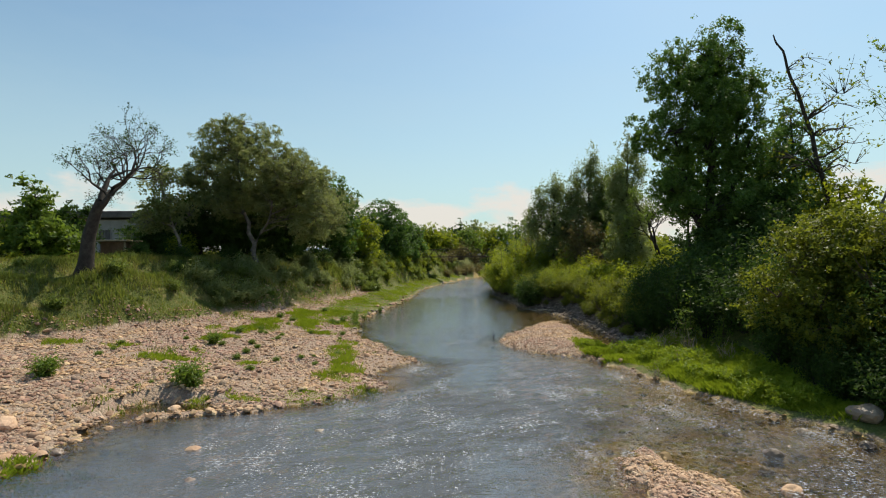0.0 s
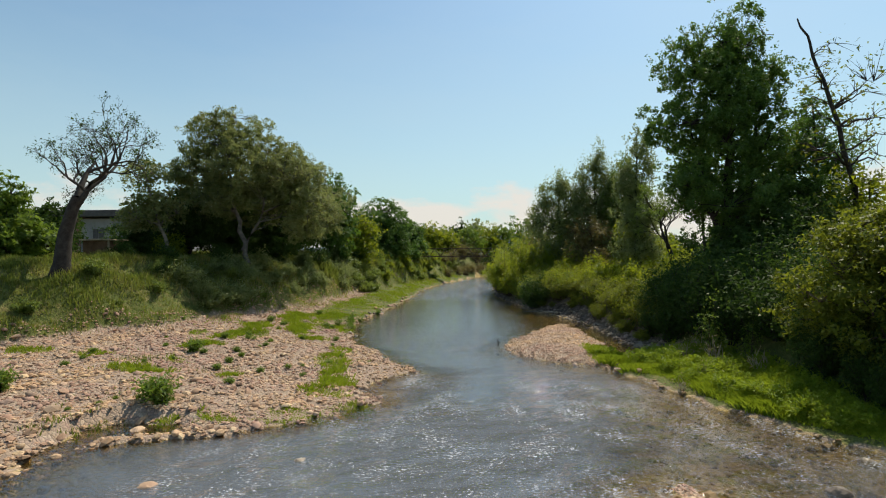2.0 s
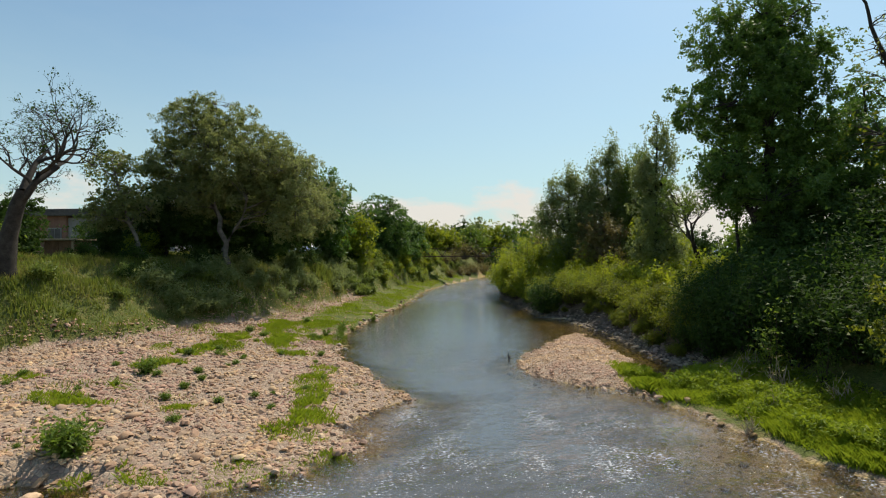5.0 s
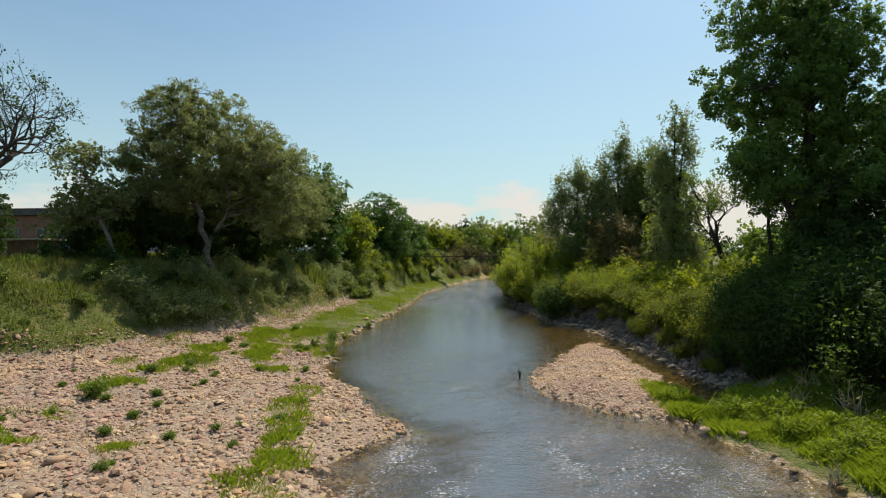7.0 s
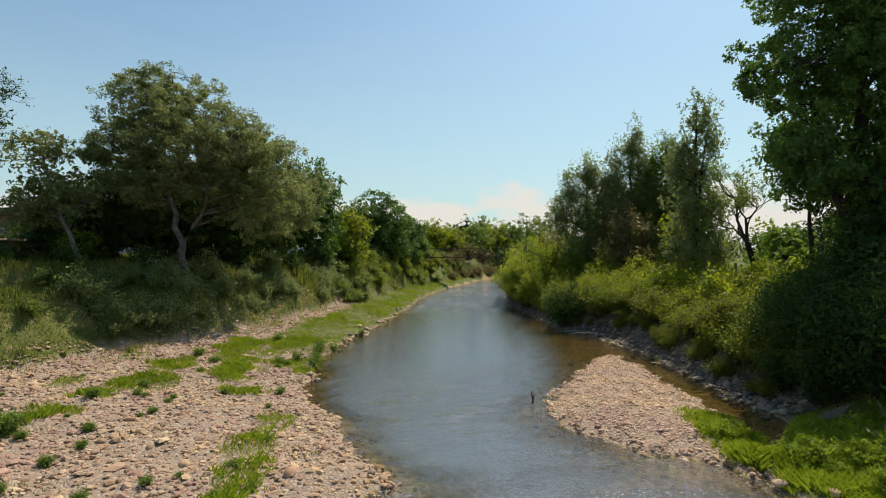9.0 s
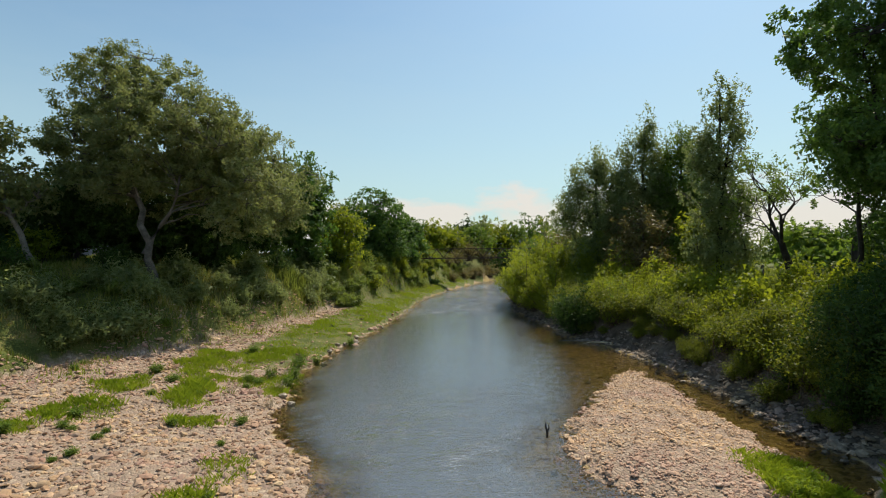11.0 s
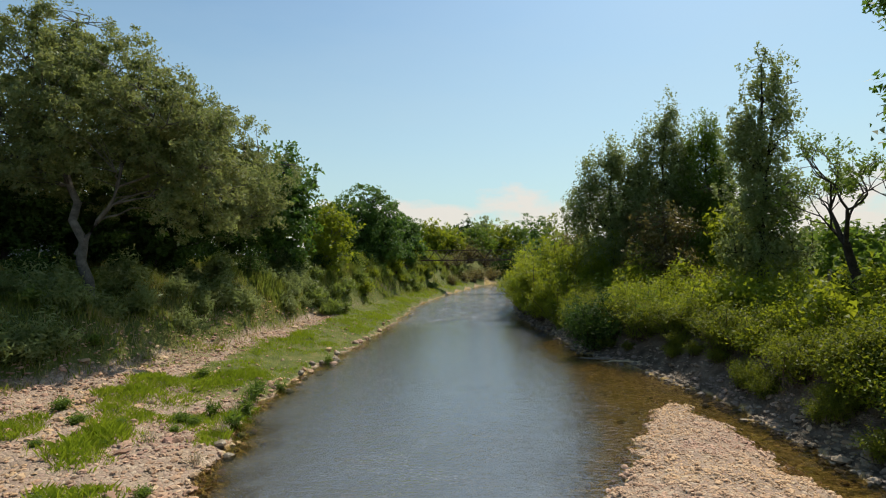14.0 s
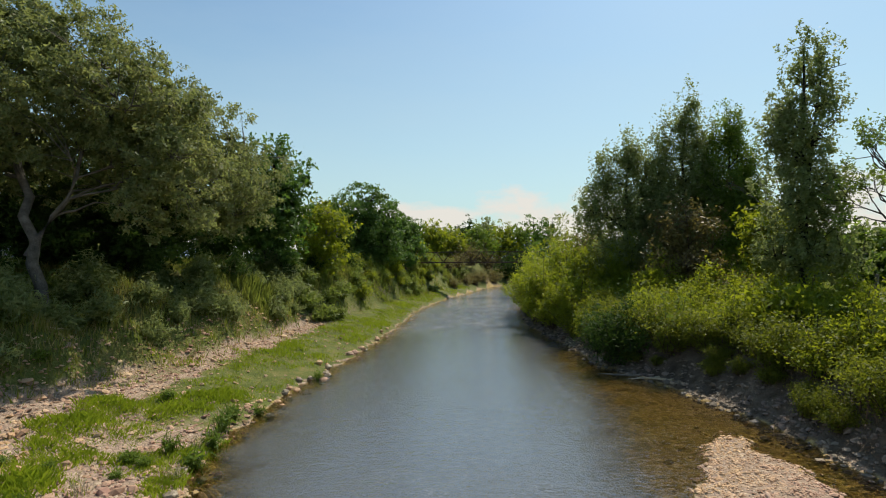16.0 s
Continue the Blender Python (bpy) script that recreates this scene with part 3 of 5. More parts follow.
def tree(name, trunk, radius, lobes, clusters, per, leaf, size, bark, label, category="tree", spread=0.34, limbs=14, seed=1, stretch=1.7, shell=0.45, more_trunks=(), group="", folded=False, tall=0.75, sprays=5):
    """A tree: a trunk through the given points, limbs into the crown's lobes, twigs, and leaves in uneven clumps."""
    rng = np.random.default_rng(seed)
    trunk = np.array(trunk, float)
    root = trunk[0].copy()
    top = new(name)
    top.location = root
    wood, nodes = [], []
    for stem, r0 in [(trunk, radius)] + [(np.array(s, float), radius * f) for s, f in more_trunks]:
        fine = np.concatenate([np.linspace(stem[i], stem[i + 1], 5)[:-1] for i in range(len(stem) - 1)] + [stem[-1:]])
        fine[1:-1] += rng.normal(0, 0.03 + 0.15 * r0, fine[1:-1].shape)
        f = np.linspace(0, 1, len(fine))
        radii = r0 * (1 - 0.82 * f)
        radii[0] *= 1.5
        wood.append((fine - root, radii))
        nodes += [(p, r) for p, r in zip(fine[2:], radii[2:])]
    stems = list(nodes)
    branches = []
    for tip in in_lobes(lobes, limbs, rng, 0.6):
        below = [(np.linalg.norm(p - tip) + 1.4 * max(0, p[2] - tip[2] + 0.3), p, r) for p, r in stems]
        _, p, r = min(below, key=lambda b: b[0])
        line = bend(p, tip, 7, 0.08, rng)
        radii = np.linspace(max(r * 0.55, 0.02), 0.012, 7)
        branches.append((line - root, radii))
        nodes += list(zip(line[2:], radii[2:]))
    where = np.array([p for p, _ in nodes])
    twigs, (heart, outward) = [], in_lobes(lobes, clusters, rng, shell, True)
    heart[:, 2] = np.maximum(heart[:, 2], root[2] + 0.15)
    for c in heart:
        d = np.linalg.norm(where - c, axis=1) + 0.8 * np.maximum(0, where[:, 2] - c[2])
        p = where[d.argmin()]
        twigs.append((bend(p, c, 3, 0.05, rng) - root, np.linspace(0.016, 0.004, 3) * (1 + radius)))
    v, f = tubes(wood, 8)
    piece("trunk", mesh_of("trunk", v, f, soft=True), bark, top)
    if branches:
        for line in branches:
            v, f = tubes([line], 5)
            piece("limb", mesh_of("limb", v, f, soft=True), bark, top)
        v, f = tubes(twigs, 3)
        tagged(piece("twig", mesh_of("twig", v, f, soft=True), bark, top), kind="stuff")
    weight = rng.uniform(0.3, 1.7, clusters)
    count = np.maximum(1, (per * weight).astype(int))
    owner = np.repeat(np.arange(clusters), count)
    reach = spread * rng.uniform(0.6, 1.3, clusters)
    tuft = np.clip(rng.normal(0, 0.95, (clusters, sprays, 3)), -1.7, 1.7) * reach[:, None, None] * [1, 1, tall]
    pick = rng.integers(0, sprays, len(owner))
    centres = heart[owner] + tuft[owner, pick] + np.clip(rng.normal(0, 1, (len(owner), 3)), -1.8, 1.8) * reach[owner][:, None] * 0.36 * [1, 1, tall]
    lean = rng.normal(0, 0.35, (clusters, sprays, 3)) + 0.6 * outward[:, None] + [0, 0, 0.5]
    v, f = leaves_at(centres - root, size, rng, stretch, folded=folded, face=lean[owner, pick], loose=0.8)
    tagged(piece("crown", mesh_of("crown", v, f), leaf, top), kind="stuff")
    return tagged(top, label, category, group)


def bare_tree(name, base, top_way, length, radius, bark, label, levels=5, seed=1, leaf=None, leaf_count=0, spread=0.5, fork=3, size=0.08, upward=0.25, first=0.5):
    """A thinly leaved tree of forking branches."""
    rng = np.random.default_rng(seed)
    top = new(name)
    top.location = base
    layers, tips = {}, []

    def grow(p, way, l, r, level):
        n = 7 if level == 0 else 4
        pts, d = [p], way
        for i in range(n - 1):
            d = d + rng.normal(0, 0.10 + 0.03 * level, 3) + [0, 0, upward * 0.25 * (level > 0)]
            d /= np.linalg.norm(d)
            pts.append(pts[-1] + d * l / (n - 1))
        radii = np.linspace(r, r * 0.62, n)
        if level == 0:
            radii[0] *= 1.35
        layers.setdefault(min(level, 2), []).append((pts, radii))
        if level >= levels:
            tips.extend(pts[1:])
            return
        kids = fork if level < 2 else rng.integers(2, 4)
        for k in range(kids):
            side = rng.normal(0, 1, 3)
            side -= side.dot(d) * d
            side /= np.linalg.norm(side)
            nd = d * (1 - 0.25 * spread) + side * spread * rng.uniform(0.7, 1.3)
            nd /= np.linalg.norm(nd)
            start = pts[-1] if k < 2 else pts[-2]
            grow(np.array(start), nd, l * rng.uniform(0.6, 0.86) * (first / 0.72 if level == 0 else 1), max(r * (0.46 if level == 0 else 0.55), 0.006), level + 1)

    grow(np.zeros(3), np.array(Vector(top_way).normalized()), length, radius, 0)
    for line in layers[0] + layers[1]:
        name_of = "trunk" if line is layers[0][0] else "limb"
        v, f = tubes([line], 8 if name_of == "trunk" else 5)
        piece(name_of, mesh_of(name_of, v, f, soft=True), bark, top)
    v, f = tubes(layers[2], 3)
    tagged(piece("branch", mesh_of("branch", v, f, soft=True), bark, top), kind="stuff")
    if leaf_count:
        tips = np.array(tips)
        c = tips[rng.integers(0, len(tips), leaf_count)] + rng.normal(0, 0.07, (leaf_count, 3))
        v, f = leaves_at(c, size, rng, folded=True)
        tagged(piece("foliage", mesh_of("foliage", v, f), leaf, top), kind="stuff")
    return tagged(top, label, "tree")


def shrub(name, height, width, stems, leaves, leaf, size, bark, label, category="bush", seed=1, droop=0.15, stretch=2.2, clump=0.10, low=0.25, upright=0.6):
    """A many-stemmed bush with leaves along its shoots, rooted at its own origin."""
    rng = np.random.default_rng(seed)
    top = new(name)
    paths, seats = [], []
    for i in range(stems):
        a = rng.uniform(0, 2 * math.pi)
        reach = width / 2 * rng.uniform(0.1, 1.0) ** upright
        h = height * rng.uniform(0.5, 1.0) * (1 - 0.45 * (reach / (width / 2)) ** 2) * (1.45 if rng.uniform() < 0.14 else 1.0)
        f = np.linspace(0, 1, 6)
        root = rng.normal(0, 0.09 * width, 2)
        x = root[0] + math.cos(a) * reach * f ** 1.2
        y = root[1] + math.sin(a) * reach * f ** 1.2
        z = h * (f - droop * f ** 3)
        pts = np.stack([x, y, z], 1) + np.concatenate([np.zeros((1, 3)), rng.normal(0, 0.03 * height, (5, 3))])
        pts[0, 2] = -0.08
        paths.append((pts, np.linspace(0.008 + 0.006 * height, 0.003, 6)))
        m = leaves // stems
        g = low + (1 - low) * rng.uniform(0, 1, m) ** 0.8
        seat = np.stack([np.interp(g, f, pts[:, j]) for j in range(3)], 1)
        seats.append(seat + rng.normal(0, clump * (0.5 + height * 0.5), (m, 3)) * [1, 1, 0.8])
    v, f = tubes([(p[::2] if len(p) > 5 and height < 3 else p, r[::2] if len(p) > 5 and height < 3 else r) for p, r in paths], 3)
    tagged(piece("stem", mesh_of("stem", v, f, soft=True), bark, top), kind="stuff")
    seats = np.concatenate(seats)
    seats[:, 2] = np.maximum(seats[:, 2], 0.02)
    v, f = leaves_at(seats, size, rng, stretch)
    tagged(piece("foliage", mesh_of("foliage", v, f), leaf, top), kind="stuff")
    return tagged(top, label, category)


def copies(first, spots, group, scale=(0.8, 1.2), seed=3):
    """Put the first one on the first spot and copies of it on the rest: (x, y) or (x, y, size)."""
    rng = random.Random(seed)
    tagged(first, group=group)
    for i, spot in enumerate(spots):
        x, y = spot[:2]
        s = spot[2] if len(spot) > 2 else rng.uniform(*scale)
        m = pose(x, y, float(ground_z(x, y)) - 0.02, 0, 0, rng.uniform(0, 360)) @ Matrix.Diagonal((s, s, s * rng.uniform(0.9, 1.12), 1))
        if i:
            copy_thing(first, m)
    x, y = spots[0][:2]
    s = spots[0][2] if len(spots[0]) > 2 else 1.0
    first.matrix_basis = pose(x, y, float(ground_z(x, y)) - 0.02) @ Matrix.Diagonal((s, s, s, 1))


def blades(x, y, height, rng, lean=0.35, wide=0.012, bent=False):
    """Grass blades at the given places, bent or plain."""
    n = len(x)
    z = ground_z(x, y)
    h = height * rng.uniform(0.55, 1.25, n)
    a, b = rng.uniform(0, 2 * math.pi, n), rng.uniform(0, 2 * math.pi, n)
    l = h * lean * rng.uniform(0.2, 1.6, n)
    foot = np.stack([x, y, z - 0.02], 1)
    side = np.stack([np.cos(a), np.sin(a), np.zeros(n)], 1) * (wide * (0.6 + 0.8 * rng.uniform(0, 1, n)))[:, None]
    out = np.stack([np.cos(b), np.sin(b), np.zeros(n)], 1) * l[:, None]
    mid = foot + out * 0.3 + np.stack([np.zeros(n), np.zeros(n), h * 0.6], 1)
    tip = foot + out + np.stack([np.zeros(n), np.zeros(n), h], 1)
    if not bent:
        return np.stack([foot - side * 1.3, foot + side * 1.3, tip], 1).reshape(-1, 3), np.arange(3 * n).reshape(n, 3)
    v = np.stack([foot - side, foot + side, mid + side * 0.7, tip], 1)
    return v.reshape(-1, 3), np.arange(4 * n).reshape(n, 4)


def scatter(n, x0, x1, y0, y1, keep, rng, near=True):
    """Random places, thinned by keep(x, y) and with distance from the near end."""
    x = rng.uniform(x0, x1, n)
    y = y0 + (y1 - y0) * (rng.uniform(0, 1, n) ** (1.6 if near else 1.0))
    k = rng.uniform(0, 1, n) < keep(x, y)
    return x[k], y[k]


def lump_shape(rng):
    """A worn cobble of twenty faces."""
    p = (1 + 5 ** 0.5) / 2
    v = np.array([(-1, p, 0), (1, p, 0), (-1, -p, 0), (1, -p, 0), (0, -1, p), (0, 1, p), (0, -1, -p), (0, 1, -p), (p, 0, -1), (p, 0, 1), (-p, 0, -1), (-p, 0, 1)]) / 1.9
    f = np.array([(0, 11, 5), (0, 5, 1), (0, 1, 7), (0, 7, 10), (0, 10, 11), (1, 5, 9), (5, 11, 4), (11, 10, 2), (10, 7, 6), (7, 1, 8), (3, 9, 4), (3, 4, 2), (3, 2, 6), (3, 6, 8), (3, 8, 9), (4, 9, 5), (2, 4, 11), (6, 2, 10), (8, 6, 7), (9, 8, 1)])
    v = v * (1 + rng.uniform(-0.22, 0.22, (12, 1))) * [rng.uniform(0.8, 1.3), rng.uniform(0.6, 0.9), rng.uniform(0.35, 0.62)]
    return v, f[v[f][:, :, 2].mean(1) > -0.17]


LUMPS = [lump_shape(RNG) for _ in range(14)]


def stones(x, y, size, rng):
    """Cobbles lying half sunk in the ground, as corners and triangles."""
    z = ground_z(x, y)
    verts, faces, base = [], [], 0
    kind = rng.integers(0, len(LUMPS), len(x))
    for k, (v, f) in enumerate(LUMPS):
        i = np.where(kind == k)[0]
        a = rng.uniform(0, 2 * math.pi, len(i))
        c, s = np.cos(a)[:, None], np.sin(a)[:, None]
        tilt = rng.normal(0, 0.22, (len(i), 1))
        px, py, pz = v[:, 0] * size[i, None], v[:, 1] * size[i, None], v[:, 2] * size[i, None]
        q = np.stack([px * c - py * s + x[i, None], px * s + py * c + y[i, None], pz + tilt * px + z[i, None] + 0.10 * size[i, None]], -1)
        verts.append(q.reshape(-1, 3))
        faces.append((f[None] + base + np.arange(len(i))[:, None, None] * 12).reshape(-1, 3))
        base += 12 * len(i)
    return np.concatenate(verts), np.concatenate(faces)


# ---- trees of the far bank, on the grassy slope ----
def gz_at(x, y):
    return float(ground_z(x, y))


bare_tree("leaning_tree", (-15.6, 26.2, gz_at(-15.6, 26.2) - 0.1), (0.26, -0.05, 1.0), 3.3, 0.33, bark_dark, "leaning dark-barked tree with thin, nearly leafless branches on the grassy slope",
          levels=7, seed=18, leaf=dark_shaded_leaf, leaf_count=2600, spread=0.62, fork=3, size=0.055, upward=0.22, first=0.42)

tree("silver_tree", [(-11.2, 34.6, 1.9), (-11.4, 34.5, 4.2), (-12.3, 35.0, 6.6), (-12.9, 35.8, 9.0), (-12.9, 35.9, 11.0)], 0.17,
     [(-12.9, 35.8, 10.4, 2.5, 2.5, 1.7), (-11.0, 35.6, 8.6, 2.9, 2.8, 2.1), (-14.4, 36.2, 8.2, 1.9, 2.3, 2.0), (-12.6, 35.8, 6.7, 3.2, 2.4, 1.2), (-9.3, 36.0, 7.9, 2.0, 2.2, 1.7), (-8.7, 36.4, 6.3, 1.8, 2.2, 1.8), (-15.8, 35.4, 8.2, 1.1, 1.3, 0.8)],
     700, 190, silver_leaf, 0.062, bark_mid, "large spreading tree with silvery grey-green leaves and a pale trunk", limbs=36, seed=21, spread=0.27, shell=0.36,
     more_trunks=[([(-11.5, 34.5, 3.8), (-10.6, 35.0, 6.0), (-10.3, 35.6, 9.3)], 0.55)])
tree("silver_tree", [(-12.0, 41.0, 2.0), (-11.9, 41.0, 4.8), (-11.2, 41.2, 7.0), (-10.9, 41.3, 9.2)], 0.28,
     [(-11.0, 41.2, 8.6, 2.7, 2.5, 1.7), (-9.2, 41.6, 7.0, 2.4, 2.3, 1.8), (-12.9, 41.0, 7.4, 2.2, 2.4, 1.9), (-10.2, 41.0, 5.6, 2.8, 2.4, 1.2)],
     460, 160, silver_leaf, 0.066, bark_mid, "broad tree with grey-green leaves and a forked pale trunk", limbs=24, seed=22, spread=0.3,
     more_trunks=[([(-11.9, 41.0, 4.2), (-12.7, 41.0, 7.4)], 0.6)])
tree("dark_tree", [(-9.6, 47.2, 2.4), (-9.5, 47.2, 5.0), (-9.4, 47.3, 8.2)], 0.2,
     [(-9.5, 47.3, 7.6, 1.7, 1.8, 2.2), (-9.3, 47.0, 5.4, 1.8, 2.0, 2.2), (-10.6, 47.6, 6.0, 1.7, 1.8, 1.8)],
     330, 42, poplar_leaf, 0.14, bark_dark, "dense dark green tree on the top of the bank", limbs=16, seed=23, spread=0.33)
tree("young_tree", [(-8.2, 50.5, 2.6), (-7.8, 50.4, 4.2), (-7.2, 50.3, 6.2)], 0.1,
     [(-7.6, 50.4, 5.4, 1.3, 1.4, 1.5), (-7.9, 50.6, 3.8, 1.5, 1.5, 1.0)],
     150, 28, lime_leaf, 0.13, bark_grey, "slender light green tree leaning over the bank", limbs=9, seed=24, spread=0.3)
tree("round_tree", [(-7.7, 62.5, 2.6), (-7.7, 62.5, 4.6), (-7.7, 62.6, 8.4)], 0.3,
     [(-7.8, 62.5, 7.2, 3.1, 3.0, 2.5), (-6.2, 62.2, 5.4, 2.4, 2.6, 2.1), (-9.4, 62.6, 5.4, 2.3, 2.6, 2.2), (-7.6, 62.4, 4.2, 3.4, 3.0, 1.5)],
     560, 70, poplar_leaf, 0.125, bark_dark, "rounded dense green tree standing on the edge of the bank", limbs=20, seed=25, spread=0.32, stretch=1.4)
tree("round_tree", [(-5.0, 67.5, 2.7), (-5.0, 67.5, 5.0), (-4.9, 67.5, 6.8)], 0.16,
     [(-5.0, 67.5, 5.9, 1.6, 1.7, 1.5), (-4.7, 67.4, 4.4, 1.5, 1.6, 1.2)],
     190, 46, poplar_leaf, 0.13, bark_dark, "small rounded dark green tree behind a larger one", limbs=9, seed=26, spread=0.3)
tree("slender_tree", [(-14.8, 33.6, 2.6), (-15.3, 33.0, 5.2), (-16.0, 32.6, 8.2)], 0.13,
     [(-16.0, 32.6, 7.6, 1.0, 1.2, 1.1), (-15.6, 33.0, 6.1, 1.5, 1.4, 1.0), (-16.4, 32.6, 5.4, 0.9, 1.0, 0.7)],
     170, 30, silver_leaf, 0.10, bark_grey, "slender grey-green tree leaning away from the river", limbs=12, seed=27, spread=0.24)
tree("young_tree", [(-20.4, 29.2, 2.8), (-20.4, 29.2, 4.6), (-20.3, 29.2, 7.0)], 0.12,
     [(-20.4, 29.2, 5.9, 0.9, 1.0, 1.5), (-20.8, 29.2, 4.5, 1.5, 1.4, 1.2), (-19.5, 29.4, 4.3, 1.1, 1.2, 0.9)],
     190, 34, mid_leaf, 0.12, bark_dark, "young green tree with upright shoots beside the slope", limbs=14, seed=28, spread=0.26, stretch=2.2)
for i, (x, y, h, r) in enumerate([(-16.6, 37.5, 4.6, 2.0), (-14.2, 38.6, 5.0, 2.2), (-12.6, 40.4, 3.6, 1.6), (-14.0, 44.0, 5.4, 2.3), (-18.8, 38.4, 4.0, 1.9), (-13.4, 50.0, 5.0, 2.4), (-8.9, 54.5, 4.0, 1.7), (-21.5, 33.5, 3.4, 1.6), (-13.2, 38.0, 3.6, 1.6), (-15.3, 36.0, 3.8, 1.7), (-12.0, 39.4, 4.4, 1.9), (-17.6, 36.4, 3.6, 1.6)]):
    z = gz_at(x, y) - 0.1
    tree("undergrowth_tree", [(x, y, z), (x + 0.1, y, z + h * 0.45), (x, y + 0.1, z + h * 0.85)], 0.10,
         [(x, y, z + h * 0.62, r * 0.8, r, h * 0.36), (x + 0.5, y - 0.4, z + h * 0.34, r, r * 0.9, h * 0.28), (x - 0.6, y, z + h * 0.36, r * 0.9, r, h * 0.28)],
         150, 90, dark_shaded_leaf, 0.09, bark_dark, "dense small green tree under taller trees, leaves darkened for shade", limbs=9, seed=40 + i, spread=0.34, group="undergrowth under the silver trees")

# ---- trees of the near-side bank ----
tree("poplar", [(13.0, 30.0, 1.7), (13.1, 30.0, 5.0), (13.1, 30.0, 9.0), (13.0, 30.0, 14.0)], 0.36,
     [(13.1, 30.0, 13.2, 1.4, 1.6, 1.6), (11.4, 29.8, 12.0, 1.5, 1.7, 1.9), (14.3, 30.2, 11.6, 1.4, 1.8, 1.9), (12.6, 29.8, 10.6, 1.9, 2.1, 1.6), (9.8, 29.6, 9.4, 0.9, 1.1, 1.0), (11.9, 29.6, 8.6, 1.8, 2.1, 1.5), (14.4, 30.0, 8.6, 1.6, 2.0, 1.8), (10.7, 29.8, 7.0, 1.0, 1.2, 1.0), (13.1, 29.6, 5.9, 2.3, 2.2, 1.5), (15.3, 30.0, 6.4, 1.5, 1.8, 1.5), (14.2, 30.4, 4.6, 1.8, 1.8, 1.0)],
     700, 165, poplar_leaf, 0.084, bark_dark, "tall broad poplar with dark glossy green leaves", limbs=42, seed=31, spread=0.27, stretch=1.25, shell=0.42, tall=1.0,
     more_trunks=[([(13.0, 30.0, 3.0), (12.0, 29.8, 6.0), (11.2, 29.7, 9.0)], 0.5), ([(13.1, 30.0, 4.0), (14.2, 30.1, 7.0), (14.4, 30.1, 10.6)], 0.55)])
tree("poplar", [(17.4, 30.6, 1.7), (17.4, 30.6, 5.0), (17.2, 30.5, 10.4)], 0.2,
     [(17.2, 30.5, 9.9, 0.9, 1.1, 1.5), (16.4, 30.4, 8.2, 1.0, 1.2, 1.3), (18.2, 30.6, 8.0, 1.2, 1.3, 1.5), (17.2, 30.4, 5.8, 1.7, 1.6, 1.4)],
     200, 95, poplar_leaf, 0.085, bark_dark, "open-crowned poplar standing behind a larger one", limbs=18, seed=33, spread=0.27, stretch=1.35)
tree("bare_tree", [(17.6, 27.4, 1.5), (17.2, 27.4, 3.9), (16.6, 27.4, 7.0), (15.8, 27.4, 10.2), (15.0, 27.4, 12.2), (14.6, 27.4, 13.2)], 0.15,
     [(15.7, 27.4, 11.7, 0.8, 0.8, 0.9), (15.0, 27.4, 7.6, 1.3, 1.2, 1.2), (16.3, 27.3, 10.2, 1.5, 1.2, 1.6), (17.4, 27.4, 8.4, 1.6, 1.2, 2.2), (15.2, 27.4, 10.4, 1.1, 1.0, 1.6), (17.6, 27.2, 11.2, 1.0, 0.9, 1.2)],
     190, 4, olive_leaf, 0.09, bark_dark, "tall leaning dark tree with bare twigs and few leaves", limbs=22, seed=37, spread=0.2, shell=0.6, tall=1.4)
tree("thin_tree", [(12.9, 32.4, 1.8), (12.9, 32.3, 4.6), (12.6, 32.2, 8.0)], 0.11,
     [(12.4, 32.2, 7.2, 1.4, 1.4, 1.5)], 90, 26, poplar_leaf, 0.12, bark_dark, "thin dark-stemmed young tree beside the poplar", limbs=7, seed=32)
bare_tree("bare_tree", (14.8, 21.0, gz_at(14.8, 21.0) - 0.1), (0.05, 0.05, 1.0), 3.4, 0.11, bark_grey, "slim pale tree with thin twigs and sparse new leaves", levels=6, seed=35, leaf=mid_leaf, leaf_count=1800, spread=0.42, fork=3, size=0.07, upward=0.4, first=0.5)
tree("poplar", [(11.8, 39.2, 1.6), (11.8, 39.2, 5.5), (11.9, 39.2, 10.9)], 0.15,
     [(11.9, 39.2, 10.2, 0.7, 0.8, 1.4), (12.6, 39.2, 9.4, 0.6, 0.7, 1.2), (11.7, 39.2, 7.8, 1.2, 1.2, 1.4), (11.9, 39.2, 5.6, 1.5, 1.5, 1.5), (11.9, 39.0, 3.8, 1.6, 1.6, 1.0), (11.0, 39.2, 8.4, 0.6, 0.7, 0.8)],
     400, 75, grey_leaf, 0.078, bark_dark, "narrow young poplar with upright shoots and open crown", limbs=22, seed=36, spread=0.2, stretch=1.35, tall=1.5, more_trunks=[([(11.8, 39.2, 5.0), (12.5, 39.2, 10.0)], 0.6)])
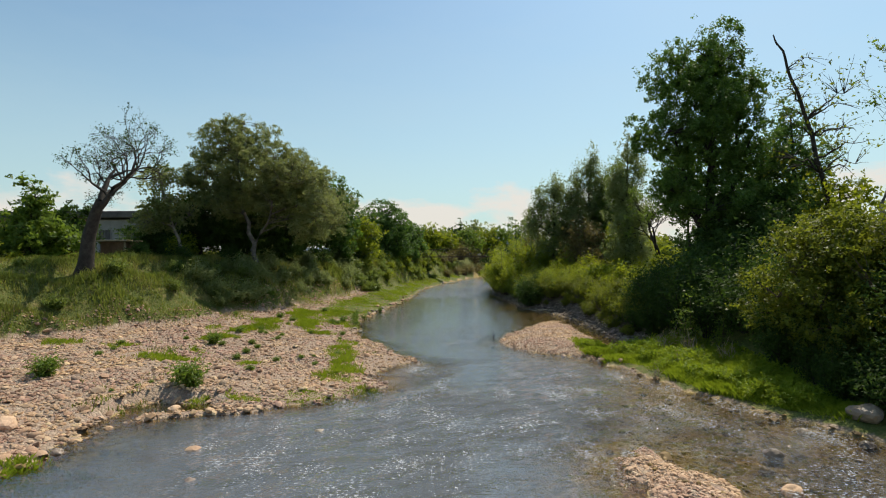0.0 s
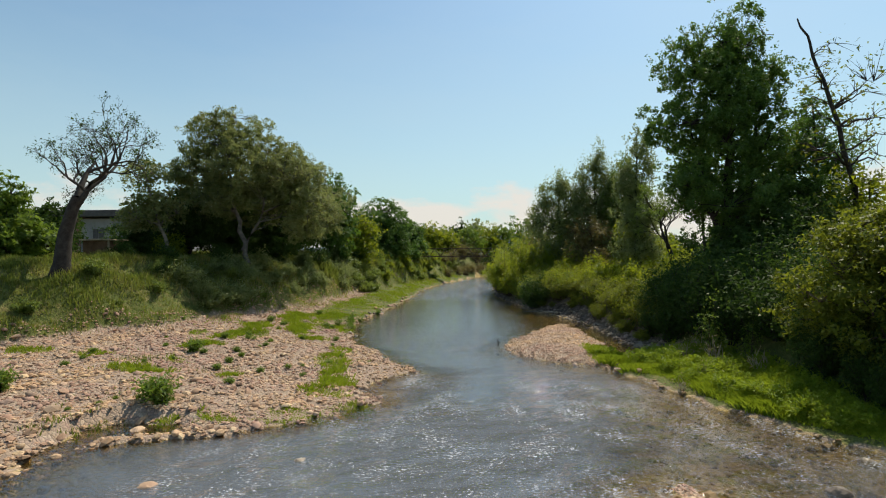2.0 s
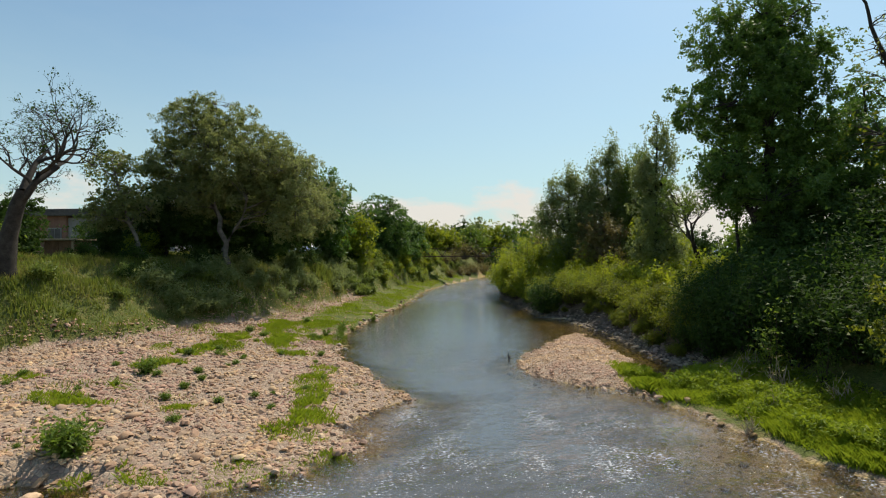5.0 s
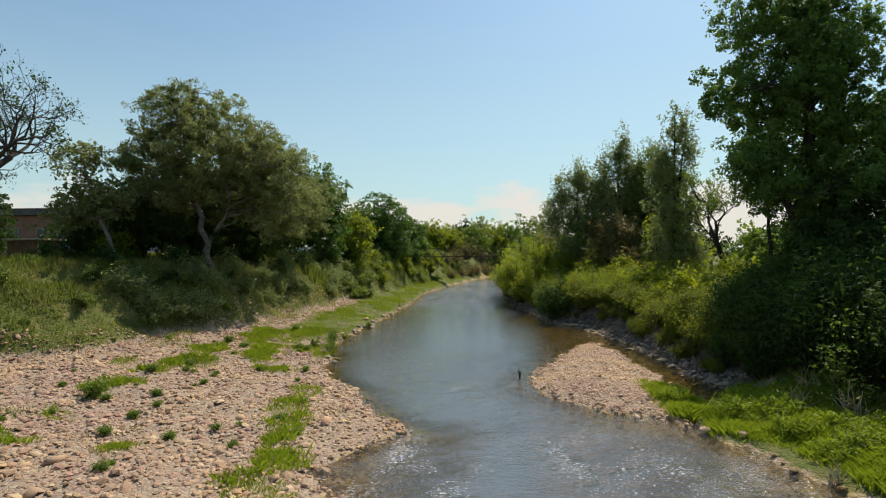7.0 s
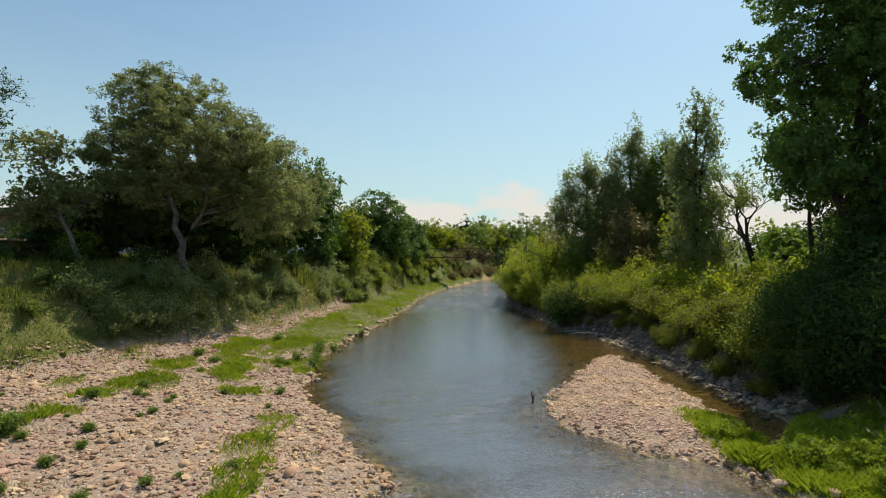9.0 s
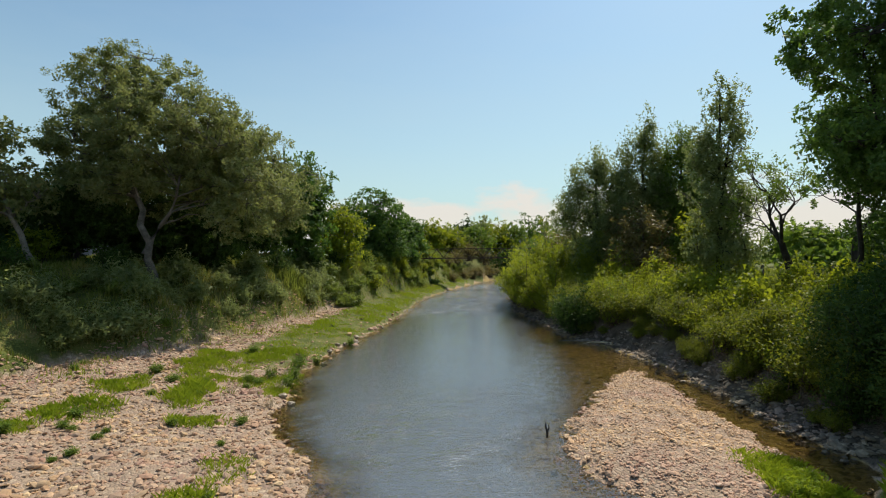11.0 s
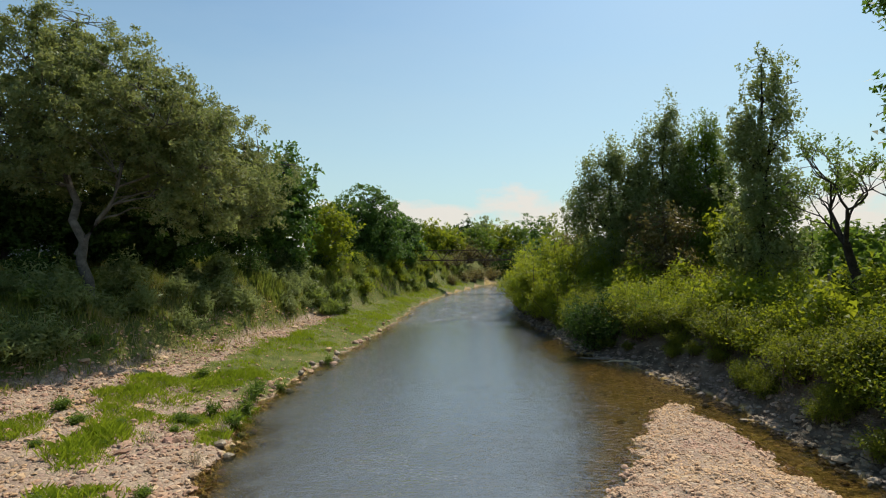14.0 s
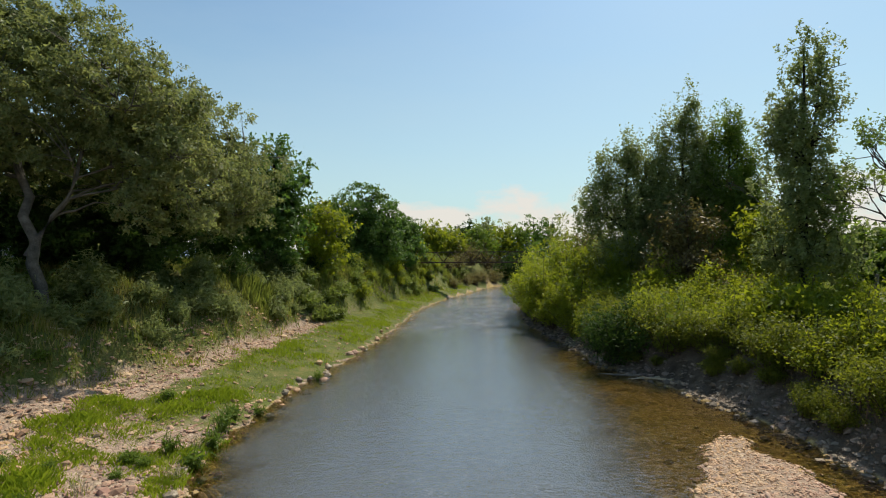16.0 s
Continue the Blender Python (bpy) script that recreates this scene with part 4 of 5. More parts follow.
for i, (x, y, h, r) in enumerate([(8.7, 48.6, 8.4, 1.7), (11.7, 48.8, 10.1, 1.35), (13.9, 48.6, 9.3, 1.2)]):
    z = gz_at(x, y)
    tree("willow_poplar", [(x, y, z - 0.1), (x, y, z + h * 0.4), (x + 0.1, y, z + h * 0.95)], 0.16,
         [(x + 0.1, y, z + h * 0.84, r * 0.42, r * 0.6, h * 0.15), (x - r * 0.62, y, z + h * 0.74, r * 0.4, r * 0.5, h * 0.17), (x + r * 0.7, y + 0.2, z + h * 0.68, r * 0.42, r * 0.5, h * 0.18), (x - r * 1.05, y, z + h * 0.52, r * 0.5, r * 0.7, h * 0.17), (x + 0.2, y, z + h * 0.5, r * 0.9, r, h * 0.2), (x + r * 0.9, y, z + h * 0.44, r * 0.6, r * 0.8, h * 0.16), (x, y - 0.2, z + h * 0.24, r * 1.2, r * 1.2, h * 0.14)],
         460, 95, (grey_leaf, grey_leaf, mid_leaf)[i], 0.075, bark_dark, ("grey-green willow with upright shoots", "tall leafy green poplar among willows", "open-crowned green poplar at the edge of a thicket")[i], limbs=18, seed=50 + i, spread=0.30, tall=1.6)
bare_tree("bare_tree", (14.6, 46.0, gz_at(14.6, 46.0) - 0.1), (0.05, 0, 1.0), 3.0, 0.13, bark_grey, "small pale tree with bare crooked branches in a thicket", levels=5, seed=57, leaf=brown_leaf, leaf_count=300, spread=0.6, upward=0.4)
bare_tree("walnut_tree", (13.0, 35.6, gz_at(13.0, 35.6) - 0.1), (-0.10, 0, 1.0), 2.3, 0.18, bark_dark, "crooked forked tree with dark bark and thin new leaves", levels=5, seed=58, leaf=mid_leaf, leaf_count=3000, spread=0.66, fork=3, size=0.055, upward=0.4, first=0.5)
bare_tree("walnut_tree", (19.0, 41.0, gz_at(19.0, 41.0) - 0.1), (0.1, 0, 1.0), 2.8, 0.2, bark_dark, "forked tree with dark bark and open foliage in the meadow", levels=5, seed=59, leaf=mid_leaf, leaf_count=2800, spread=0.6, fork=3, size=0.11, upward=0.45, first=0.62)
tree("brown_shrub_tree", [(10.6, 45.6, 1.5), (10.6, 45.6, 3.6), (10.4, 45.6, 6.0)], 0.1,
     [(10.5, 45.6, 5.0, 1.7, 1.6, 1.4), (10.2, 45.2, 3.3, 2.0, 1.8, 1.3)], 220, 24, brown_leaf, 0.10, bark_brown, "brownish twiggy small tree with withered leaves", limbs=14, seed=60, spread=0.28)
tree("small_tree", [(13.4, 43.4, 1.6), (13.4, 43.4, 3.2), (13.2, 43.4, 5.6)], 0.1,
     [(13.2, 43.4, 4.8, 1.4, 1.4, 1.2), (13.8, 43.2, 3.4, 1.5, 1.5, 1.1)], 170, 28, lime_leaf, 0.12, bark_brown, "small yellow-green tree in a thicket", limbs=10, seed=61, spread=0.28)
tree("small_tree", [(17.0, 27.0, 1.7), (17.0, 27.0, 3.6), (17.1, 27.0, 6.4)], 0.12,
     [(17.0, 27.0, 5.2, 1.7, 1.6, 1.6), (16.6, 26.6, 3.6, 1.8, 1.7, 1.2)], 200, 30, lime_leaf, 0.12, bark_brown, "small tree with fresh yellow-green leaves beside the poplar", limbs=12, seed=62, spread=0.3)
tree("small_tree", [(8.2, 55.0, 1.5), (8.2, 55.0, 3.0), (8.3, 55.0, 5.4)], 0.1,
     [(8.3, 55.0, 4.2, 1.4, 1.5, 1.3)], 110, 20, brown_leaf, 0.11, bark_brown, "thin brownish twiggy tree behind willow bushes", limbs=14, seed=63, spread=0.3)

for i, (x, y, h, r) in enumerate([(12.4, 28.0, 3.2, 1.8), (15.4, 28.2, 4.6, 2.2), (18.0, 31.0, 5.0, 2.4), (16.0, 33.5, 3.6, 2.0), (14.0, 26.4, 3.6, 1.8)]):
    z = gz_at(x, y) - 0.1
    tree("undergrowth_tree", [(x, y, z), (x + 0.1, y, z + h * 0.45), (x, y + 0.1, z + h * 0.85)], 0.10,
         [(x, y, z + h * 0.62, r * 0.8, r, h * 0.36), (x + 0.5, y - 0.4, z + h * 0.34, r, r * 0.9, h * 0.28), (x - 0.6, y, z + h * 0.36, r * 0.9, r, h * 0.28)],
         150, 90, dark_shaded_leaf, 0.09, bark_dark, "dense small green tree below the tall poplar, leaves darkened for shade", limbs=9, seed=70 + i, spread=0.34, group="undergrowth below the poplar")

# the great bush at the water's edge
tree("riverside_bush", [(10.6, 17.9, 0.6), (10.6, 17.9, 2.2), (10.8, 18.2, 4.4)], 0.09,
     [(10.3, 17.6, 3.7, 1.4, 1.4, 1.1), (9.5, 17.6, 2.4, 1.2, 1.3, 1.1), (11.5, 17.2, 3.3, 1.6, 1.5, 1.5), (10.2, 16.4, 1.7, 1.3, 1.3, 1.1), (12.4, 17.0, 2.4, 1.8, 1.6, 1.8), (11.0, 15.6, 1.8, 1.5, 1.2, 1.2)],
     800, 95, olive_leaf, 0.056, bark_brown, "large bush with fresh yellow-green leaves at the water's edge", "bush", limbs=40, seed=64, spread=0.24, stretch=1.6,
     more_trunks=[([(10.6, 17.9, 0.6), (9.7, 17.5, 1.8), (9.2, 17.4, 3.0)], 0.7), ([(10.7, 17.8, 0.6), (11.8, 17.2, 2.4), (12.2, 17.0, 4.2)], 0.8), ([(10.6, 17.8, 0.6), (10.3, 16.6, 1.6), (10.2, 16.0, 2.6)], 0.6)])

# ---- bushes along the near-side bank ----
def pick_spots(n, x0, x1, y0, y1, seed, size=(0.8, 1.25), off=None):
    r = random.Random(seed)
    return [(off(y) + r.uniform(x0, x1) if off else r.uniform(x0, x1), y, r.uniform(*size)) for y in (r.uniform(y0, y1) for _ in range(n))]


def shore_r(y):
    return float(along(RIGHT_SHORE, y))


copies(shrub("willow_bush", 2.6, 2.4, 60, 6600, lime_leaf, 0.048, bark_brown, "upright willow bush with bright yellow-green shoots on the bank", seed=70, stretch=3.6, droop=0.05, upright=0.9, clump=0.07),
       [(4.5, 50.6, 1.3), (4.5, 47.8, 1.15), (6.2, 49.4, 1.3), (4.7, 54.0, 1.3), (5.2, 45.2, 1.0), (5.0, 58.0, 1.3), (4.3, 52.2, 0.9), (4.3, 49.2, 0.8), (4.6, 46.4, 0.7), (4.6, 56.0, 0.9), (5.1, 44.0, 0.7), (5.3, 42.0, 0.6), (7.4, 52.0, 1.25), (7.8, 47.0, 0.95), (6.4, 62.0, 1.2), (8.2, 66.0, 1.2), (8.6, 44.0, 0.75)], "willow bushes on the bank", seed=5)
# bushes of the shaded bank, the poplar's shade partly carried by their leaf colour
copies(shrub("dark_bush", 2.1, 2.0, 44, 5600, dark_shaded_leaf, 0.044, bark_dark, "green bush hanging over the water's edge, leaves darkened for shade", seed=71, stretch=2.4, low=0.05),
       [(5.4, 38.9, 1.2), (5.3, 40.4, 0.9), (8.2, 24.6, 0.8), (8.0, 25.6, 0.7), (8.4, 26.6, 0.8), (8.0, 27.5, 0.6), (9.0, 24.6, 0.9), (8.9, 23.4, 1.2), (9.2, 21.9, 1.2), (9.8, 20.6, 1.25), (10.2, 23.2, 1.45), (8.8, 25.4, 1.15), (10.6, 19.8, 1.2), (9.7, 19.0, 0.9), (11.4, 21.4, 1.5), (12.4, 24.4, 1.5), (13.6, 27.0, 1.5), (9.3, 16.6, 0.7), (9.1, 15.6, 0.6), (10.0, 14.7, 0.75), (9.9, 17.2, 0.8), (9.3, 18.0, 0.75), (10.6, 13.4, 0.9), (9.4, 26.6, 1.2), (10.6, 25.2, 1.25), (11.6, 28.0, 1.2), (10.9, 22.0, 1.1), (14.2, 37.4, 0.8), (11.0, 14.0, 1.0), (13.0, 19.4, 1.3), (9.9, 28.4, 0.9), (9.5, 14.5, 0.85), (10.4, 13.6, 1.1), (10.5, 15.2, 1.15), (11.4, 14.4, 1.4), (11.8, 12.8, 1.3), (9.2, 15.7, 0.6), (12.6, 15.6, 1.5), (11.4, 16.2, 1.3)], "dark bushes over the water", seed=6)
copies(shrub("leafy_bush", 1.5, 1.9, 34, 4000, olive_leaf, 0.042, bark_brown, "low spreading bush with olive green leaves on the stony bank", seed=72, stretch=1.7, droop=0.25, low=0.1),
       pick_spots(48, 0.95, 1.7, 25.2, 44, 11, (0.6, 1.05), off=shore_r) + pick_spots(34, 0.4, 1.0, 25.4, 44, 31, (0.3, 0.55), off=shore_r), "low bushes on the bank", seed=7)
copies(shrub("bramble_bush", 1.3, 1.8, 40, 4400, lime_leaf, 0.044, bark_brown, "sprawling bush with yellow-green leaves above the bank", seed=73, stretch=1.6, droop=0.3, low=0.1),
       pick_spots(60, 1.2, 5.6, 25.2, 46, 12, off=shore_r), "sprawling bushes above the bank", seed=8)
copies(shrub("thin_bush", 1.9, 1.3, 26, 800, lime_leaf, 0.09, bark_brown, "thin upright shrub with sparse yellowish leaves", seed=74, stretch=1.6, droop=0.0, upright=0.8),
       pick_spots(46, 1.8, 9.0, 26, 50, 13, (0.6, 1.2), off=shore_r), "thin shrubs in the meadow", seed=9)
copies(shrub("brown_bush", 1.8, 1.8, 50, 900, brown_leaf, 0.06, bark_brown, "twiggy brownish bush with few leaves", seed=75, stretch=2.0),
       [(8.6, 50.0, 1.1), (9.4, 52.5, 1.2), (10.8, 41.6, 0.9), (7.6, 56.0, 1.2), (-0.6, 84.0, 1.5), (1.2, 92.0, 1.9), (3.6, 96.0, 1.9), (-1.6, 80.0, 1.3), (1.6, 86.5, 1.4), (0.4, 83.0, 1.2), (2.6, 89.0, 1.5), (4.2, 92.5, 1.6), (-0.8, 77.5, 0.9)], "brownish bushes", seed=10)
copies(shrub("young_poplar_shoot", 1.7, 0.7, 9, 420, mid_leaf, 0.06, bark_brown, "young poplar shoot with pale leaves beside the water", seed=76, stretch=1.5, droop=0.0),
       [(8.1, 21.4, 1.0), (8.6, 22.2, 0.8), (7.4, 38.6, 0.8), (8.9, 20.6, 0.7), (6.5, 37.2, 0.9)], "young poplar shoots", seed=14)

# ---- shrubs and weeds on the grassy slope ----
def edge_l(y):
    return float(along(GRASS_EDGE, y))


copies(shrub("weed_clump", 0.75, 1.1, 22, 1300, weed_leaf, 0.048, meadow_blade, "knee-high clump of green weeds on the slope", "weeds", seed=80, stretch=3.0, low=0.05, clump=0.08),
       pick_spots(70, -5.5, -0.9, 22, 50, 15, (0.4, 0.95), edge_l) + pick_spots(80, -2.6, 0.2, 46, 84, 16, (0.6, 1.5), edge_l), "weeds on the slope", seed=15)
copies(shrub("grey_weed", 1.0, 1.2, 24, 1400, grey_leaf, 0.04, meadow_blade, "tall greyish weeds in the shade of the trees", "weeds", seed=81, stretch=4.0, low=0.05, upright=0.8),
       pick_spots(60, -3.0, -0.2, 30, 48, 17, (0.7, 1.25), edge_l), "shaded weeds on the slope", seed=16)
copies(shrub("slope_bush", 1.5, 1.5, 30, 1900, dark_shaded_leaf, 0.065, bark_brown, "dark green bush on the grassy slope", seed=82, stretch=1.8, low=0.05),
       [(-15.9, 30.6, 0.7), (-14.2, 31.6, 0.75), (-16.2, 34.6, 1.1), (-13.0, 35.0, 0.9), (-12.4, 33.6, 0.7), (-9.3, 42.5, 0.9), (-16.4, 31.8, 0.6), (-8.6, 47.0, 0.9), (-8.1, 49.5, 0.8), (-7.3, 55.0, 1.0), (-19.6, 35.6, 1.3), (-13.4, 29.8, 0.45), (-6.8, 58.5, 0.9), (-7.6, 52.4, 0.6)], "bushes on the slope", seed=17)
copies(shrub("yellow_bush", 1.6, 1.7, 34, 1500, lime_leaf, 0.08, bark_brown, "yellow-green bush at the top of the slope", seed=83, stretch=1.7),
       [(-21.0, 27.0, 1.0), (-19.8, 27.6, 0.45), (-15.6, 34.4, 1.1), (-22.4, 30.0, 1.3), (-5.4, 66.0, 0.9), (-4.7, 70.0, 1.0), (-4.4, 74.0, 1.2), (-5.2, 63.0, 0.8), (-5.6, 60.0, 0.7), (-3.6, 72.0, 0.8), (-3.0, 76.0, 1.0), (-6.2, 57.0, 0.6)] + pick_spots(22, -2.6, -0.2, 52, 86, 29, (0.35, 0.75), edge_l), "yellow-green bushes on the slope", seed=18)

copies(shrub("lush_weed", 0.55, 0.8, 30, 1000, bright_blade, 0.026, bright_blade, "lush bright green weeds on the low river shelf", "weeds", seed=88, stretch=3.4, low=0.05, clump=0.07),
       [q for q in pick_spots(70, 0.5, 3.2, 15.2, 23.5, 33, (0.4, 1.15), shore_r) if q[0] < 9.0] + [(5.2, 22.8, 0.7), (5.6, 23.4, 0.6)], "weeds on the river shelf", seed=22)

# ---- shrubs and tufts on the gravel ----
copies(shrub("gravel_bush", 0.62, 0.62, 24, 1300, mid_leaf, 0.035, bark_brown, "small rounded green bush growing in the gravel", seed=84, stretch=2.5, low=0.0, droop=0.1),
       [(-6.2, 16.75, 1.3), (-10.2, 17.0, 1.1), (-8.1, 22.1, 0.8), (-7.4, 28.9, 0.6), (-6.4, 23.9, 0.35), (-8.2, 29.5, 0.6), (-7.8, 25.9, 0.5), (-8.1, 24.4, 0.5), (-5.3, 18.3, 0.4), (-5.1, 19.9, 0.35), (-4.4, 26.2, 0.4), (-9.7, 32.7, 0.6), (-6.8, 33.0, 0.5), (-5.6, 29.6, 0.5)] + [s for s in pick_spots(60, -11.5, -2.5, 15, 33, 23, (0.18, 0.42)) if s[0] < along(LEFT_SHORE, s[1]) - 0.6 and s[0] > along(GRASS_EDGE, s[1])], "small bushes in the gravel", seed=19)

TUFTS = [(-6.4, 28.4, 0.5, 1.0), (-6.5, 30.2, 0.55, 1.2), (-6.2, 32.2, 0.6, 1.3), (-6.0, 34.2, 0.6, 1.0), (-4.6, 29.0, 0.35, 0.6), (-4.9, 30.4, 0.4, 0.8), (-3.25, 20.75, 0.5, 1.0), (-3.6, 22.3, 0.42, 1.1), (-3.6, 23.6, 0.4, 0.7), (-2.8, 18.2, 0.6, 0.5), (-3.0, 16.4, 1.0, 0.45), (-1.95, 17.0, 0.55, 0.35), (-8.2, 19.4, 0.9, 0.4), (-8.5, 23.0, 0.6, 0.4), (-10.9, 21.3, 0.7, 0.4),
         (-12.9, 21.3, 0.6, 0.4), (-8.3, 23.5, 0.6, 0.3), (-8.3, 24.8, 0.5, 0.4), (-7.9, 26.1, 0.8, 0.7), (-8.3, 28.2, 0.6, 0.8), (-2.7, 19.2, 0.5, 0.4), (-5.7, 19.4, 0.4, 0.3), (-7.9, 20.9, 0.5, 0.3), (-6.3, 11.9, 0.7, 0.6),
         (-7.5, 31.6, 0.8, 1.5), (-7.2, 29.6, 0.4, 0.8), (-5.5, 29.7, 0.7, 0.6), (-5.2, 26.0, 0.7, 0.35), (-6.1, 27.2, 0.5, 0.5), (-9.9, 25.9, 0.5, 0.5), (-5.7, 15.9, 0.35, 0.3), (-4.6, 16.1, 0.5, 0.3)]


def tuft_cover(x, y):
    best = np.zeros(np.shape(x))
    for tx, ty, rx, ry in TUFTS:
        best = np.maximum(best, 1.25 - ((x - tx) / rx) ** 2 - ((y - ty) / ry) ** 2 + 0.5 * wobble(x * 2, y * 2, 3, 9))
    return np.clip(best, 0, 1)


# ---- grass ----
rng = np.random.default_rng(90)


def lay_grass(name, n, box, keep, height, mat, label, near=True, lean=0.35, wide=0.012, bent=False):
    x, y = scatter(n, *box, keep, rng, near)
    v, f = blades(x, y, height * (0.75 + 0.35 * wobble(x, y, 2, 7)), rng, lean, wide, bent)
    tagged(piece(name, mesh_of(name, v, f), mat), label, "grass", kind="stuff")


def slope_keep(x, y):
    s = along(GRASS_EDGE, y) - x + 0.5 * wobble(x, y, 1, 6)
    return np.where(s > -0.2, np.clip(0.15 + 0.45 * s, 0, 1) * np.clip(0.75 + 0.4 * wobble(x, y, 2, 6), 0.12, 1), 0)


def dry_keep(x, y):
    s = along(GRASS_EDGE, y) - x + 0.5 * wobble(x, y, 1, 6)
    patch = smooth(0.2 + 0.9 * wobble(x * 0.8, y * 0.8, 1, 6))
    near_water = 0.12 * patch * smooth((y - 27) / 3) * smooth((4.2 - along(LEFT_SHORE, y) + x) / 0.6) * (along(LEFT_SHORE, y) - x > 0.25)
    return np.where(s > -0.5, np.maximum(0.08 + near_water, np.maximum(smooth((2.2 - s) / 1.2) * (0.25 + 0.6 * patch), 0.45 * patch)), near_water)


def strip_keep(x, y):
    d = along(LEFT_SHORE, y) - x
    k = np.maximum(smooth((y - 30.5) / 6) * smooth((3.2 - d + 0.5 * wobble(x, y, 2, 6)) / 0.8), 0.5 * smooth((y - 25) / 5) * smooth(wobble(x * 0.8, y * 0.8, 1, 6) - 0.1) * (x > along(GRASS_EDGE, y))) * (d > 0.2 + 0.2 * wobble(x, y, 4, 9)) * np.clip(0.55 + 0.7 * wobble(x, y, 2, 8), 0.04, 1)
    return k


def shelf_keep(x, y):
    d = x - along(RIGHT_SHORE, y)
    isle = inside_by(ISLAND, x, y)
    on = np.where(y < 24.4, smooth((d - 0.12) / 0.4) * smooth((9.3 - x) / 0.8) * smooth((y - 14.2) / 1.0), 0)
    on = np.maximum(on, (isle > 0.1) * smooth((x - 4.7) / 0.6) * smooth((24.6 - y) / 0.8))
    return on * np.clip(0.9 + 0.25 * wobble(x, y, 3, 8), 0.25, 1)


def meadow_keep(x, y):
    return smooth((x - np.maximum(along(RIGHT_SHORE, y), along(RIGHT_TOE, y)) - 1.1) / 0.8) * np.clip(0.7 + 0.4 * wobble(x, y, 2, 7), 0.1, 1)


lay_grass("slope_grass", 420000, (-26, -5, 14, 66), slope_keep, 0.24, meadow_blade, "tall green and yellowing meadow grass on the slope", wide=0.017)
lay_grass("dry_grass", 220000, (-26, 1, 14, 86), dry_keep, 0.26, straw_blade, "scattered dry grass stalks on the slope", wide=0.010)
lay_grass("far_bank_grass", 160000, (-10, 2, 42, 86), slope_keep, 0.42, meadow_blade, "green and yellowish grass on the steep far bank", near=False, wide=0.03)
lay_grass("bank_grass", 340000, (-12, 1.0, 25, 82), strip_keep, 0.14, bright_blade, "bright green short grass along the water's edge", wide=0.013)
lay_grass("shelf_grass", 260000, (4.6, 10.5, 13.5, 25), shelf_keep, 0.17, bright_blade, "lush bright green grass on the low river shelf", lean=0.7, wide=0.0075, bent=True)
lay_grass("meadow_grass", 110000, (5, 30, 24, 66), meadow_keep, 0.30, meadow_blade, "meadow grass between the bushes", wide=0.02)
lay_grass("gravel_tufts", 330000, (-13.8, -1.2, 11, 35.5), lambda x, y: tuft_cover(x, y), 0.15, bright_blade, "tufts of green grass growing in the gravel", near=False, lean=0.6, wide=0.008, bent=True)
lay_grass("sparse_grass", 40000, (-14, -2, 14, 46), lambda x, y: np.clip(wobble(x * 0.9, y * 0.9, 1, 7) - 0.9, 0, 1) * (along(LEFT_SHORE, y) - x > 0.6), 0.14, meadow_blade, "thin grass scattered over the gravel")

copies(shrub("dry_stalks", 0.9, 0.9, 22, 44, straw_blade, 0.03, dry_stem, "pale dry stalks standing in the grass", "dry weeds", seed=86, stretch=4.0, droop=0.2),
       [(7.4, 21.6, 1.0), (8.0, 20.9, 1.1), (7.0, 19.4, 0.7), (8.4, 22.8, 1.0), (6.1, 18.6, 0.6), (-4.3, 27.6, 0.5), (-4.6, 29.2, 0.6), (-5.6, 28.4, 0.5), (-4.9, 30.6, 0.6), (8.6, 19.6, 1.1)], "dry stalks", seed=20)
copies(shrub("reed_clump", 0.6, 0.5, 30, 90, mid_leaf, 0.03, mid_leaf, "clump of upright green rushes at the shore", "rushes", seed=87, stretch=8.0, droop=0.0, clump=0.02),
       [(-4.6, 29.9, 1.0), (-4.75, 30.9, 1.0), (-4.9, 31.6, 1.1), (-5.2, 30.2, 0.9), (-4.3, 36.9, 0.8), (-5.0, 32.4, 0.9), (7.0, 18.1, 0.7), (-4.7, 33.2, 0.7)], "rushes at the shore", seed=21)


# ---- built things ----
def box(bm, x0, x1, y0, y1, z0, z1, bevel=0.0):
    b = bmesh.ops.create_cube(bm, size=1.0, matrix=Matrix.Translation(((x0 + x1) / 2, (y0 + y1) / 2, (z0 + z1) / 2)) @ Matrix.Diagonal((x1 - x0, y1 - y0, z1 - z0, 1)))
    if bevel:
        edges = list({e for v in b["verts"] for e in v.link_edges})
        bmesh.ops.bevel(bm, geom=edges, offset=bevel, segments=1, affect="EDGES")


def bar(bm, a, b, wide):
    a, b = Vector(a), Vector(b)
    m = Matrix.Translation((a + b) / 2) @ (b - a).to_track_quat("Z", "Y").to_matrix().to_4x4() @ Matrix.Diagonal((wide, wide, (b - a).length, 1))
    bmesh.ops.create_cube(bm, size=1.0, matrix=m)


def one(fn, *args, **kw):
    bm = bmesh.new()
    fn(bm, *args, **kw)
    return bm


# the footbridge: two trusses with a deck between
bridge = new("footbridge")
bridge.location = (0, 72, 3.3)
X0, X1, PANEL, TALL = -5.9, 12.3, 1.4, 0.98
